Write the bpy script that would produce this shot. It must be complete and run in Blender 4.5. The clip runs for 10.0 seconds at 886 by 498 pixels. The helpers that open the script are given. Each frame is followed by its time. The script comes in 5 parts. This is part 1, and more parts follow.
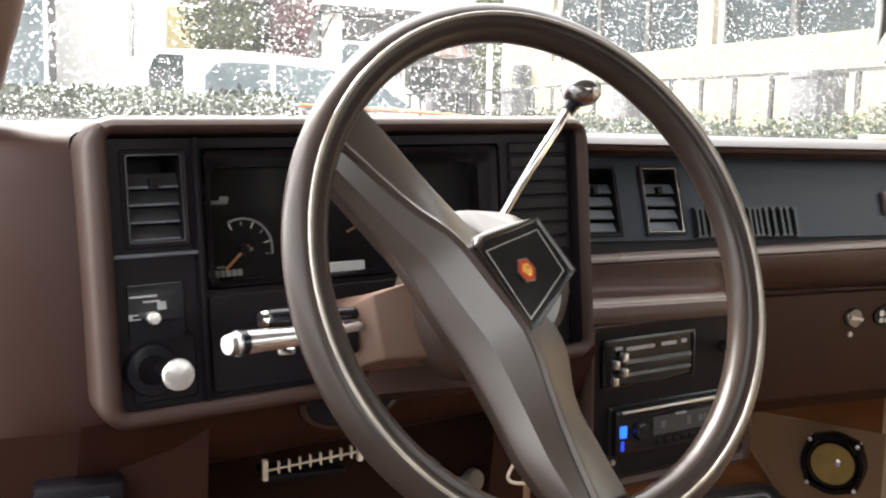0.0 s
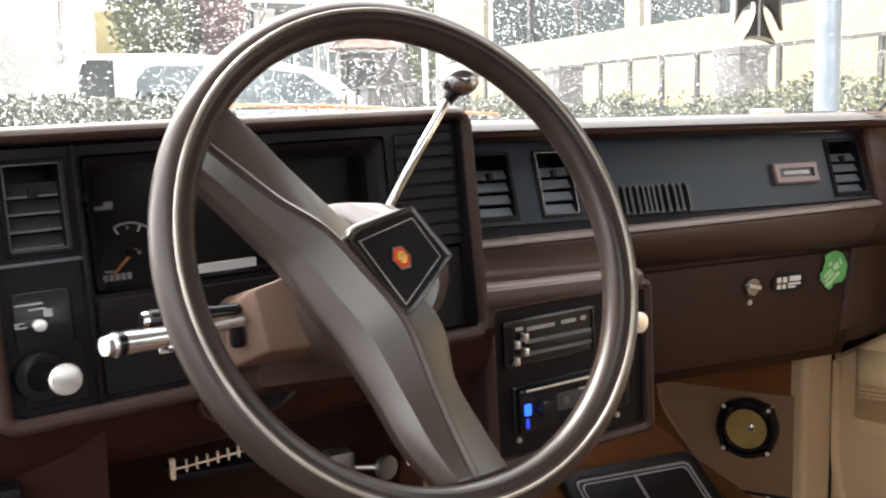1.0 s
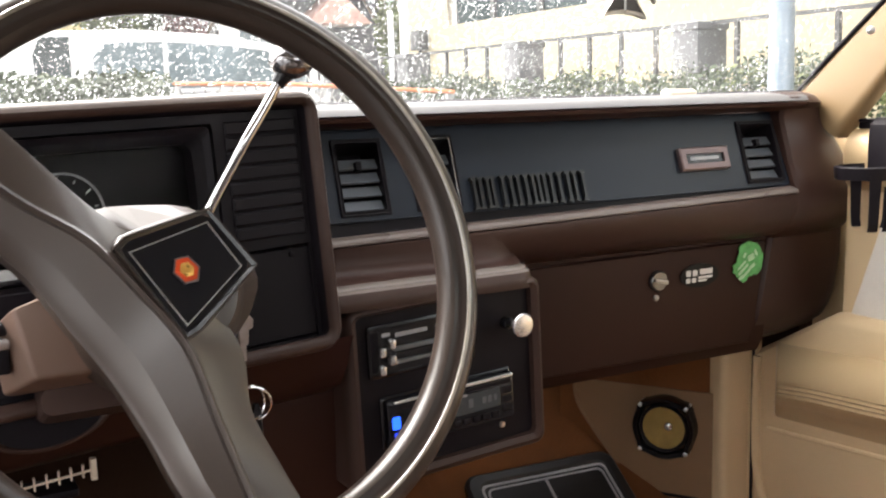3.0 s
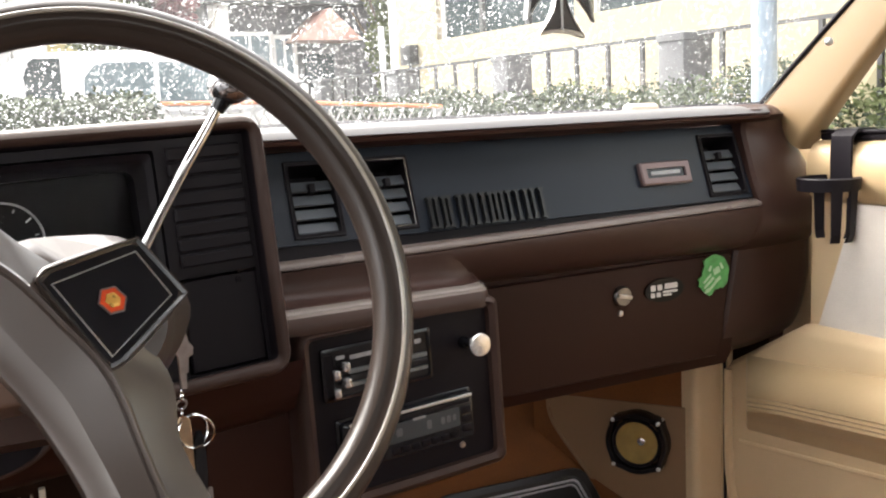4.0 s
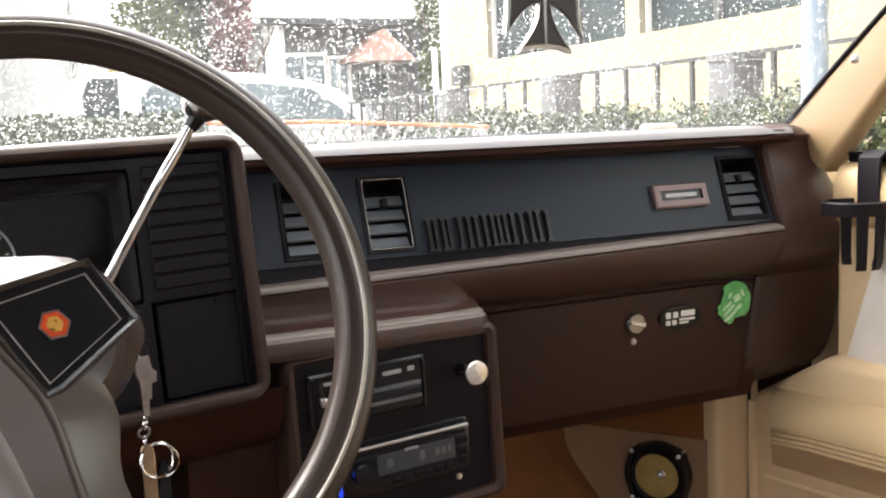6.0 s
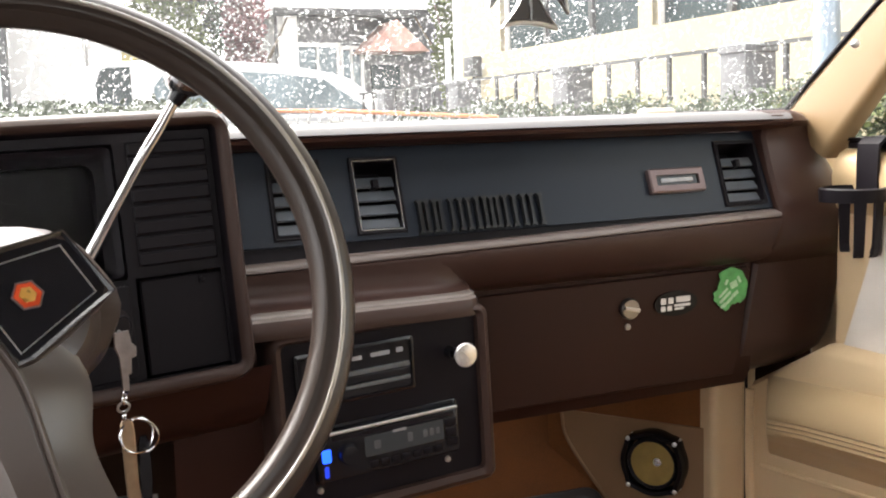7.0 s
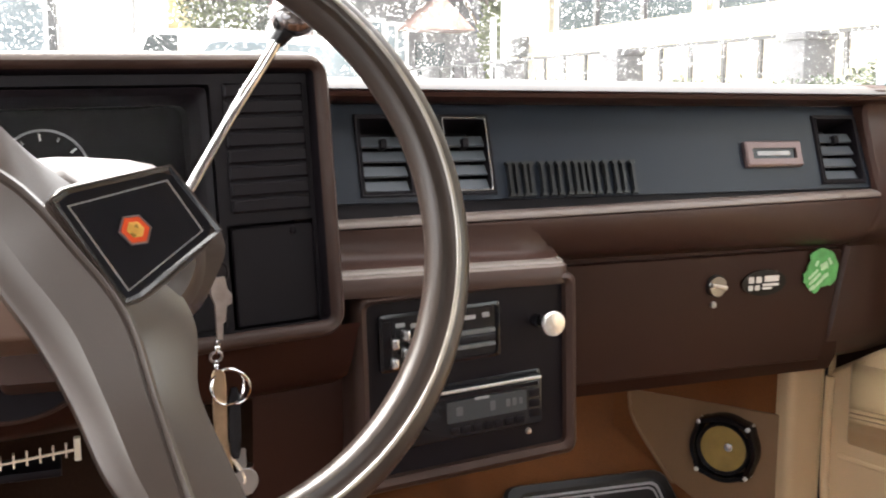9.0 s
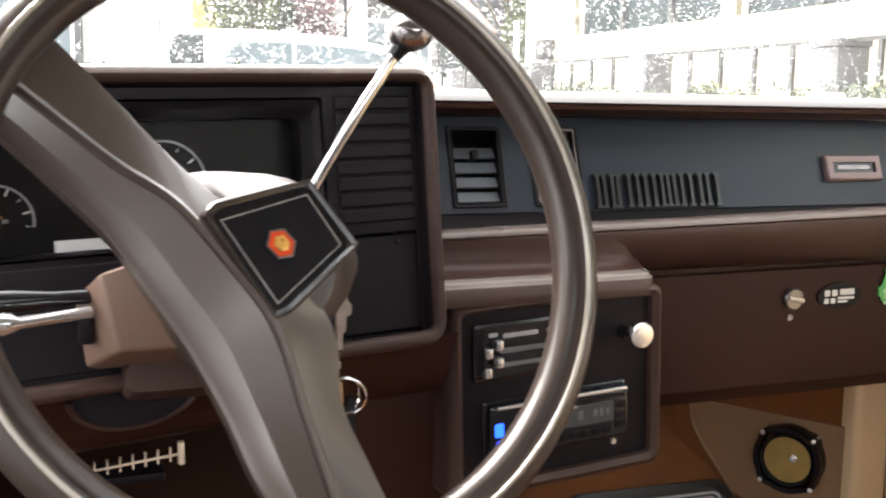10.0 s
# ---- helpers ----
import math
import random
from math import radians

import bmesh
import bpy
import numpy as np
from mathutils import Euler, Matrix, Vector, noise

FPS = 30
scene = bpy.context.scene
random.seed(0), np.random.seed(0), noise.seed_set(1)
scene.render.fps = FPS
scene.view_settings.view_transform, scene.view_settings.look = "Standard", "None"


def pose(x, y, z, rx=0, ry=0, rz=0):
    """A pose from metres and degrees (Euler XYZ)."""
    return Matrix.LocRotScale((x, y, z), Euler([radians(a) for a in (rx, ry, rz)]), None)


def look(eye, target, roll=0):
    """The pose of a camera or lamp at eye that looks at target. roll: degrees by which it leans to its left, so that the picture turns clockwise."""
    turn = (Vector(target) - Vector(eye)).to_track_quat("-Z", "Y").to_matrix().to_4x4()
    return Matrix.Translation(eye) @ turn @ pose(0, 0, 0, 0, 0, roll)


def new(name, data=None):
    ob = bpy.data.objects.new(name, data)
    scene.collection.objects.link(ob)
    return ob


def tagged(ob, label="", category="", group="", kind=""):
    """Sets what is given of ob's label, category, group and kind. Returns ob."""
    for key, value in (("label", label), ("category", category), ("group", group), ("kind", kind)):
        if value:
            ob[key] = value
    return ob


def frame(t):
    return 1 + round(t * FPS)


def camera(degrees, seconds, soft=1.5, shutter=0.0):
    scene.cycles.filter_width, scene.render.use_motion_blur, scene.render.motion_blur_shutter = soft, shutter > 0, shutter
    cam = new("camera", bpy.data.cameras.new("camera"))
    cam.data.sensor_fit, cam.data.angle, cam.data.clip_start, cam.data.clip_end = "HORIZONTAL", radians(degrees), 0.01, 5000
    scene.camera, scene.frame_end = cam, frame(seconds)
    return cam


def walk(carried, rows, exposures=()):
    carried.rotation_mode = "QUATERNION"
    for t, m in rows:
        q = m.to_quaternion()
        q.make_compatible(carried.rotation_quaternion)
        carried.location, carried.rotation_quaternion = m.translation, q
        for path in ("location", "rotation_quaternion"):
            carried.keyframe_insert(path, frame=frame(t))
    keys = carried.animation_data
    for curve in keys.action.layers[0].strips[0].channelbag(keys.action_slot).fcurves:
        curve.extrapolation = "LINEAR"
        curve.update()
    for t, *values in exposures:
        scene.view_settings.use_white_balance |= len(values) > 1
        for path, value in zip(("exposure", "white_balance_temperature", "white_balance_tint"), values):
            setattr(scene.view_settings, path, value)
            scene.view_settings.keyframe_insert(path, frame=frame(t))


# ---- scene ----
cam = camera(47.7, 10.0, soft=2.0, shutter=0.5)
PATH = [
    (0, (-0.717, 0.029, 0.952), (0.055, 1.858, 0.711), 1.5),
    (0.5, (-0.698, 0.005, 0.952), (0.099, 1.821, 0.695), -0.1),
    (1, (-0.675, -0.017, 0.953), (0.189, 1.769, 0.696), -1.3),
    (1.5, (-0.636, -0.006, 0.952), (0.218, 1.779, 0.657), -1.9),
    (2, (-0.588, 0.014, 0.956), (0.265, 1.794, 0.630), -1.3),
    (2.5, (-0.547, 0.024, 0.955), (0.345, 1.784, 0.626), -1.7),
    (3, (-0.516, 0.027, 0.958), (0.387, 1.786, 0.654), -1.5),
    (3.2, (-0.513, 0.036, 0.954), (0.428, 1.777, 0.663), -2.3),
    (4.3, (-0.458, 0.004, 0.967), (0.444, 1.768, 0.690), -2.6),
    (4.5, (-0.454, 0.007, 0.968), (0.450, 1.766, 0.674), -2.5),
    (5, (-0.441, 0.006, 0.965), (0.445, 1.777, 0.690), -2.7),
    (5.5, (-0.417, 0.008, 0.956), (0.411, 1.812, 0.709), -3.1),
    (5.7, (-0.409, 0.018, 0.960), (0.413, 1.825, 0.723), -2.4),
    (6.8, (-0.375, 0.009, 0.950), (0.419, 1.830, 0.716), -2.6),
    (7, (-0.374, 0.011, 0.946), (0.416, 1.832, 0.698), -1.9),
    (7.5, (-0.378, 0.025, 0.925), (0.410, 1.848, 0.689), -0.3),
    (8, (-0.392, 0.044, 0.913), (0.388, 1.868, 0.660), 0.0),
    (8.5, (-0.406, 0.058, 0.915), (0.357, 1.887, 0.642), 0.2),
    (9, (-0.414, 0.068, 0.922), (0.313, 1.910, 0.638), 0.3),
    (9.5, (-0.433, 0.078, 0.925), (0.258, 1.935, 0.650), 0.2),
    (10, (-0.489, 0.087, 0.932), (0.209, 1.940, 0.650), 0.9),
]
walk(cam, [(t, look(eye, target, roll)) for t, eye, target, roll in PATH],
     exposures=[(t, e, 6800, 10) for t, e in ((0.0, 1.95), (1.0, 1.9), (3.0, 1.9), (5.5, 1.9), (7.0, 1.95), (8.0, 2.1), (9.0, 2.4), (10.0, 2.35))])

# ---- world and light: a bright overcast, rainy day ----
world = bpy.data.worlds.new("overcast_sky")
scene.world = world
world.use_nodes = True
wn, wl = world.node_tree.nodes, world.node_tree.links
sky = wn.new("ShaderNodeTexSky")
sky.sky_type, sky.sun_disc = "NISHITA", False
sky.sun_elevation, sky.sun_rotation = radians(50), radians(335)
sky.dust_density = 4.0
grey = wn.new("ShaderNodeHueSaturation")
grey.inputs["Saturation"].default_value = 0.14
wl.new(sky.outputs[0], grey.inputs["Color"])
wl.new(grey.outputs[0], wn["Background"].inputs[0])
wn["Background"].inputs[1].default_value = 0.36
sun = new("sun", bpy.data.lights.new("sun", "SUN"))
sun.data.energy, sun.data.angle, sun.data.color = 0.9, radians(30), (1.0, 0.97, 0.92)
sun.matrix_world = look((-15, 32, 42), (0, 0, 0))
scene.view_settings.exposure = 2.0

# ---- materials ----
def material(name, base, rough=0.5, metal=0.0, grain=0.0, grain_size=400.0, vary=0.15, blotch=8.0, bump=0.1, coat=0.0, gloss=0.03, spec=0.5, rnd=0.0):
    """A principled surface with two scales of colour variation and a fine relief."""
    m = bpy.data.materials.new(name)
    m.use_nodes = True
    n, l = m.node_tree.nodes, m.node_tree.links
    b = n["Principled BSDF"]
    b.inputs["Metallic"].default_value = metal
    b.inputs["Roughness"].default_value = rough
    b.inputs["Specular IOR Level"].default_value = spec
    b.inputs["Coat Weight"].default_value = coat
    b.inputs["Coat Roughness"].default_value = gloss
    b.inputs["Coat IOR"].default_value = 1.5 if coat < 0.9 else 1.9
    tc = n.new("ShaderNodeTexCoord")
    big = n.new("ShaderNodeTexNoise")
    big.inputs["Scale"].default_value, big.inputs["Detail"].default_value = blotch, 4
    l.new(tc.outputs["Object"], big.inputs["Vector"])
    fine = n.new("ShaderNodeTexNoise")
    fine.inputs["Scale"].default_value, fine.inputs["Detail"].default_value = grain_size, 2
    l.new(tc.outputs["Object"], fine.inputs["Vector"])
    add = n.new("ShaderNodeMath")
    add.operation = "MULTIPLY_ADD"
    l.new(fine.outputs["Fac"], add.inputs[0])
    add.inputs[1].default_value = grain
    l.new(big.outputs["Fac"], add.inputs[2])
    mr = n.new("ShaderNodeMapRange")
    mr.inputs["From Min"].default_value, mr.inputs["From Max"].default_value = 0.3, 0.7 + grain
    mr.inputs["To Min"].default_value, mr.inputs["To Max"].default_value = 1 - vary, 1 + vary
    l.new(add.outputs[0], mr.inputs["Value"])
    mul = n.new("ShaderNodeVectorMath")
    mul.operation = "SCALE"
    mul.inputs[0].default_value = base
    last = mr.outputs[0]
    if rnd:
        oi = n.new("ShaderNodeObjectInfo")
        k = n.new("ShaderNodeMapRange")
        k.inputs["To Min"].default_value, k.inputs["To Max"].default_value = 1 - rnd, 1 + rnd
        l.new(oi.outputs["Random"], k.inputs["Value"])
        p = n.new("ShaderNodeMath")
        p.operation = "MULTIPLY"
        l.new(last, p.inputs[0]), l.new(k.outputs[0], p.inputs[1])
        last = p.outputs[0]
    l.new(last, mul.inputs["Scale"])
    l.new(mul.outputs[0], b.inputs["Base Color"])
    rr_ = n.new("ShaderNodeMapRange")
    rr_.inputs["To Min"].default_value, rr_.inputs["To Max"].default_value = max(rough - 0.035, 0.02), min(rough + 0.035, 1)
    l.new(big.outputs["Fac"], rr_.inputs["Value"])
    l.new(rr_.outputs[0], b.inputs["Roughness"])
    if bump:
        bp = n.new("ShaderNodeBump")
        bp.inputs["Strength"].default_value, bp.inputs["Distance"].default_value = bump, 0.001
        l.new(fine.outputs["Fac"], bp.inputs["Height"])
        l.new(bp.outputs[0], b.inputs["Normal"])
    return m


def glowing(name, color, strength):
    m = bpy.data.materials.new(name)
    m.use_nodes = True
    b = m.node_tree.nodes["Principled BSDF"]
    b.inputs["Base Color"].default_value = (*color, 1)
    b.inputs["Emission Color"].default_value = (*color, 1)
    b.inputs["Emission Strength"].default_value = strength
    return m


def pane_material(name, tint=(1, 1, 1), rough=0.0, low=0.04, film=0.0, edge=0.6):
    """A thin pane: clear, with the gloss that Fresnel gives."""
    m = bpy.data.materials.new(name)
    m.use_nodes = True
    n, l = m.node_tree.nodes, m.node_tree.links
    n.remove(n["Principled BSDF"])
    tr, gl, fr, mix = n.new("ShaderNodeBsdfTransparent"), n.new("ShaderNodeBsdfGlossy"), n.new("ShaderNodeLayerWeight"), n.new("ShaderNodeMixShader")
    pw, ad = n.new("ShaderNodeMath"), n.new("ShaderNodeMath")
    pw.operation, ad.operation = "POWER", "MULTIPLY_ADD"
    tr.inputs[0].default_value = (*tint, 1)
    gl.inputs["Roughness"].default_value = rough
    pw.inputs[1].default_value, ad.inputs[1].default_value, ad.inputs[2].default_value = 4.0, edge, low
    l.new(fr.outputs["Facing"], pw.inputs[0]), l.new(pw.outputs[0], ad.inputs[0]), l.new(ad.outputs[0], mix.inputs[0])
    l.new(tr.outputs[0], mix.inputs[1]), l.new(gl.outputs[0], mix.inputs[2])
    last = mix
    if film:
        tl, mx, nz, sc = n.new("ShaderNodeBsdfTranslucent"), n.new("ShaderNodeMixShader"), n.new("ShaderNodeTexNoise"), n.new("ShaderNodeMapRange")
        tl.inputs[0].default_value = (0.9, 0.92, 0.93, 1)
        nz.inputs["Scale"].default_value, nz.inputs["Detail"].default_value = 9.0, 5
        sc.inputs["From Min"].default_value, sc.inputs["From Max"].default_value = 0.3, 0.7
        sc.inputs["To Min"].default_value, sc.inputs["To Max"].default_value = film * 0.6, film * 1.4
        l.new(nz.outputs["Fac"], sc.inputs["Value"]), l.new(sc.outputs[0], mx.inputs[0])
        l.new(mix.outputs[0], mx.inputs[1]), l.new(tl.outputs[0], mx.inputs[2])
        last = mx
    l.new(last.outputs[0], n["Material Output"].inputs[0])
    return m


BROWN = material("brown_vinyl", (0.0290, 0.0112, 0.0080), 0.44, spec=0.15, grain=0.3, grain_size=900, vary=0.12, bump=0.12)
BROWN_MID = material("brown_ledge_vinyl", (0.043, 0.0215, 0.0170), 0.38, spec=0.22, grain=0.3, grain_size=900, vary=0.12, bump=0.1)
# lit copy of the ledge's brown, with the grazing reflection as base colour
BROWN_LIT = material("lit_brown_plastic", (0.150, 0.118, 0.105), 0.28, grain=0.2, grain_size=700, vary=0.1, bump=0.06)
# pale grey copy of the dash vinyl; sky reflection is put into its colour
PAD_SHEEN = material("sky_sheen_vinyl", (0.105, 0.099, 0.098), 0.40, grain=0.3, grain_size=900, vary=0.12, blotch=5, bump=0.1)
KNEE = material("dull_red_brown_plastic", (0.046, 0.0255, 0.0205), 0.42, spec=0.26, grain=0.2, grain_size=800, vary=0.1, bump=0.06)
TAN_SHROUD = material("tan_brown_plastic", (0.15, 0.093, 0.070), 0.38, grain=0.2, grain_size=800, vary=0.1, bump=0.06)
BLACK = material("black_plastic", (0.0090, 0.0072, 0.0094), 0.46, spec=0.13, vary=0.2, grain=0.2, grain_size=900, bump=0.06)
GLOSS_BLACK = material("gloss_black_plastic", (0.0085, 0.0085, 0.0110), 0.18, spec=0.4, vary=0.1, bump=0.0)
PANEL = material("charcoal_dash_panel", (0.0078, 0.0122, 0.0210), 0.42, spec=0.34, grain=0.25, grain_size=1200, vary=0.1, blotch=5, bump=0.05)
LETTER = material("dark_raised_lettering", (0.012, 0.012, 0.0125), 0.32, vary=0.1, bump=0.02)
SLAT = material("grey_vent_slat", (0.080, 0.090, 0.103), 0.42, vary=0.1, bump=0.04)
WHEEL = material("grey_brown_wheel_plastic", (0.062, 0.0450, 0.0375), 0.33, grain=0.3, grain_size=700, vary=0.08, blotch=9, bump=0.08, coat=0.80, gloss=0.20)
HUB = material("polished_hub_plastic", (0.060, 0.0445, 0.0375), 0.30, grain=0.3, grain_size=700, vary=0.08, blotch=9, bump=0.04, coat=0.50, gloss=0.27)
WHEEL_RIM = material("worn_grey_brown_rim", (0.035, 0.0245, 0.0200), 0.33, spec=0.34, grain=0.2, grain_size=500, vary=0.12, blotch=20, bump=0.03, coat=0.10, gloss=0.05)
# far paler than the rim: the highlight streak is put into this colour
RIM_HIGHLIGHT = material("highlight_rim_ridge", (0.30, 0.265, 0.22), 0.16, vary=0.2, blotch=25, bump=0.02, coat=1.0, gloss=0.05)
CHROME = material("chrome", (0.82, 0.82, 0.83), 0.10, metal=1.0, vary=0.05, bump=0.0)
SILVER = material("brushed_silver", (0.70, 0.70, 0.70), 0.32, metal=1.0, vary=0.08, grain=0.2, grain_size=300, bump=0.03)
STEEL = material("dull_steel", (0.42, 0.41, 0.40), 0.38, metal=0.9, vary=0.15, bump=0.05)
BRASS = material("worn_brass", (0.55, 0.40, 0.26), 0.34, metal=0.9, vary=0.2, blotch=60, bump=0.03)
BEIGE = material("beige_plastic", (0.48, 0.345, 0.195), 0.40, grain=0.3, grain_size=700, vary=0.07, bump=0.06)
# darkened copy of BEIGE; the pillar's weaker light is put into its colour
PILLAR_BEIGE = material("shaded_pillar_plastic", (0.235, 0.155, 0.080), 0.42, grain=0.3, grain_size=700, vary=0.07, bump=0.06)
BEIGE_DARK = material("tan_door_vinyl", (0.62, 0.455, 0.275), 0.48, grain=0.3, grain_size=900, vary=0.07, bump=0.1)
CLOTH = material("pale_grey_cloth", (0.66, 0.60, 0.54), 0.9, grain=0.6, grain_size=600, vary=0.17, blotch=14, bump=0.5)
KICK = material("brown_kick_panel", (0.215, 0.124, 0.062), 0.5, grain=0.3, grain_size=600, vary=0.1, bump=0.08)
CARPET = material("rust_carpet", (0.150, 0.050, 0.0105), 0.95, grain=0.9, grain_size=500, vary=0.5, blotch=10, bump=0.8)
MAT = material("black_rubber_mat", (0.016, 0.015, 0.016), 0.45, vary=0.15, bump=0.1)
FOOTWELL_SHADE = material("footwell_shade_felt", (0.026, 0.0140, 0.0095), 0.95, spec=0.05, grain=0.5, grain_size=300, vary=0.3, bump=0.4)
MAT_LINE = material("grey_mat_line", (0.42, 0.42, 0.45), 0.5, vary=0.1, bump=0.05)
CONE = material("gold_speaker_cone", (0.42, 0.30, 0.10), 0.35, metal=0.4, vary=0.15, blotch=40, bump=0.05)
CREAM = material("cream_plastic", (0.70, 0.60, 0.48), 0.4, vary=0.08, bump=0.02)
RED = material("red_enamel", (0.62, 0.07, 0.02), 0.25, vary=0.1, bump=0.0, coat=0.4)
GOLD = material("gold_enamel", (0.75, 0.42, 0.10), 0.28, metal=0.6, vary=0.15, blotch=90, bump=0.03)
CHROME_WORN = material("scuffed_chrome", (0.60, 0.60, 0.61), 0.14, metal=0.75, vary=0.08, bump=0.0)
COPPER = material("copper_pink_badge", (0.150, 0.105, 0.103), 0.36, metal=0.5, vary=0.1, bump=0.02)
WHITE = material("white_print", (0.75, 0.75, 0.74), 0.5, vary=0.08, bump=0.0)
GREY_PRINT = material("grey_print", (0.30, 0.30, 0.31), 0.5, vary=0.15, blotch=80, bump=0.0)
DIM_PRINT = material("dim_display_print", (0.11, 0.115, 0.12), 0.5, vary=0.15, blotch=80, bump=0.0)
GREEN = material("green_sticker", (0.10, 0.42, 0.12), 0.45, vary=0.25, blotch=70, bump=0.02)
PALE_GREEN = material("pale_green_print", (0.45, 0.68, 0.45), 0.5, vary=0.2, blotch=90, bump=0.0)
ORANGE = material("orange_needle", (0.50, 0.20, 0.07), 0.5, vary=0.05, bump=0.0)
GAUGE = material("dark_gauge_face", (0.006, 0.0052, 0.0058), 0.5, spec=0.15, vary=0.2, blotch=30, bump=0.0)
DARK_WOOD = material("dark_trim", (0.045, 0.022, 0.017), 0.5, vary=0.15, bump=0.05)
KNOB = material("satin_aluminium", (0.74, 0.73, 0.71), 0.26, metal=0.75, vary=0.08, grain=0.2, grain_size=300, bump=0.02)
REAR = material("brown_rear_cloth", (0.070, 0.056, 0.050), 0.9, grain=0.5, grain_size=400, vary=0.1, bump=0.3)
# lighter copy of the brown; windshield reflection is put into its colour
BROWN_SHEEN = material("sheen_brown_plastic", (0.190, 0.160, 0.146), 0.24, grain=0.2, grain_size=700, vary=0.08, bump=0.05)
LINER = material("beige_headliner", (0.24, 0.205, 0.155), 0.9, grain=0.5, grain_size=400, vary=0.06, bump=0.3)
BLUE_LIGHT = glowing("blue_lit_button", (0.008, 0.075, 1.0), 1.0)
LCD = glowing("dim_display", (0.03, 0.035, 0.04), 0.03)
GLASS = pane_material("tinted_door_glass", (0.66, 0.69, 0.67))
SHIELD = pane_material("wet_windshield_glass", (0.97, 0.98, 0.98), film=0.018)
LENS = pane_material("instrument_lens", (0.90, 0.90, 0.90), low=0.0008, edge=0.03)
WATER = bpy.data.materials.new("water_drop")
WATER.use_nodes = True
_b = WATER.node_tree.nodes["Principled BSDF"]
_b.inputs["Transmission Weight"].default_value, _b.inputs["IOR"].default_value, _b.inputs["Roughness"].default_value = 1.0, 1.33, 0.0
_n, _l = WATER.node_tree.nodes, WATER.node_tree.links
_t, _m = _n.new("ShaderNodeBsdfTranslucent"), _n.new("ShaderNodeMixShader")
_t.inputs[0].default_value, _m.inputs[0].default_value = (0.95, 0.97, 0.98, 1), 0.38
_l.new(_b.outputs[0], _m.inputs[1]), _l.new(_t.outputs[0], _m.inputs[2])
_l.new(_m.outputs[0], _n["Material Output"].inputs[0])

# ---- builders ----
def thing(name, m, label, category, group="", kind=""):
    ob = new(name)
    ob.empty_display_size = 0.05
    ob.matrix_world = m
    return tagged(ob, label, category, group, kind)


def part(name, bm, mat, parent=None, label="", smooth=35, at=None, cols=None):
    """Links a bmesh as one mesh object under a thing or a part; its vertices lie in the parent's own axes."""
    bmesh.ops.recalc_face_normals(bm, faces=bm.faces[:])
    me = bpy.data.meshes.new(name)
    if smooth:
        for f in bm.faces:
            f.smooth = True
        lim = radians(smooth)
        for e in bm.edges:
            if len(e.link_faces) == 2 and e.calc_face_angle(0) > lim:
                e.smooth = False
    if cols:
        bm.verts.index_update()
        for e in bm.edges:
            i, j = e.verts[0].index % cols[0], e.verts[1].index % cols[0]
            e.smooth = not (i == j and i in cols[1])
    bm.to_mesh(me)
    bm.free()
    me.materials.append(mat)
    ob = new(name, me)
    if parent is not None:
        ob.parent = parent
    if at is not None:
        ob.matrix_basis = at
    return tagged(ob, label) if label else ob


def solo(name, bm, mat, label, category, m=None, kind="", group="", smooth=35):
    ob = part(name, bm, mat, None, "", smooth, m)
    return tagged(ob, label, category, group, kind)


def rr(x0, x1, z0, z1, r, n=4):
    """A rounded rectangle's outline, counter-clockwise."""
    out = []
    for cx, cz, a0 in ((x1 - r, z1 - r, 0), (x0 + r, z1 - r, 90), (x0 + r, z0 + r, 180), (x1 - r, z0 + r, 270)):
        for i in range(n + 1):
            a = radians(a0 + 90 * i / n)
            out.append((cx + r * math.cos(a), cz + r * math.sin(a)))
    return out


def loft(loops, cap0=True, cap1=True, closed=True, bm=None):
    """Skins a row of loops of 3D points with as many points each."""
    bm = bm or bmesh.new()
    rows = [[bm.verts.new(p) for p in lp] for lp in loops]
    n = len(rows[0])
    for a, b in zip(rows, rows[1:]):
        for i in range(n if closed else n - 1):
            j = (i + 1) % n
            bm.faces.new((a[i], a[j], b[j], b[i]))
    if cap0:
        bm.faces.new(rows[0][::-1])
    if cap1:
        bm.faces.new(rows[-1])
    return bm


def xz(outline, y):
    return [(x, y, z) for x, z in outline]


def plate(outline, y0, y1, bevel=0.0, bm=None):
    """A flat piece with the outline in x and z, from y0 (back) to y1 (front), its front edge eased by bevel."""
    if not bevel:
        return loft([xz(outline, y0), xz(outline, y1)], bm=bm)
    cx = sum(p[0] for p in outline) / len(outline)
    cz = sum(p[1] for p in outline) / len(outline)
    sx = max(abs(p[0] - cx) for p in outline)
    sz = max(abs(p[1] - cz) for p in outline)
    inner = [(cx + (x - cx) * (1 - bevel / sx), cz + (z - cz) * (1 - bevel / sz)) for x, z in outline]
    s = 1 if y1 > y0 else -1
    return loft([xz(outline, y0), xz(outline, y1 - s * bevel), xz(inner, y1)], bm=bm)


def block(x0, x1, y0, y1, z0, z1, bevel=0.0, seg=2, bm=None):
    own = bm is None
    bm = bm or bmesh.new()
    made = bmesh.ops.create_cube(bm, size=1, matrix=Matrix.Translation(((x0 + x1) / 2, (y0 + y1) / 2, (z0 + z1) / 2)) @ Matrix.Diagonal((x1 - x0, y1 - y0, z1 - z0, 1)))
    if bevel and own:
        bmesh.ops.bevel(bm, geom=bm.edges[:], offset=bevel, segments=seg, profile=0.5, affect="EDGES")
    return bm


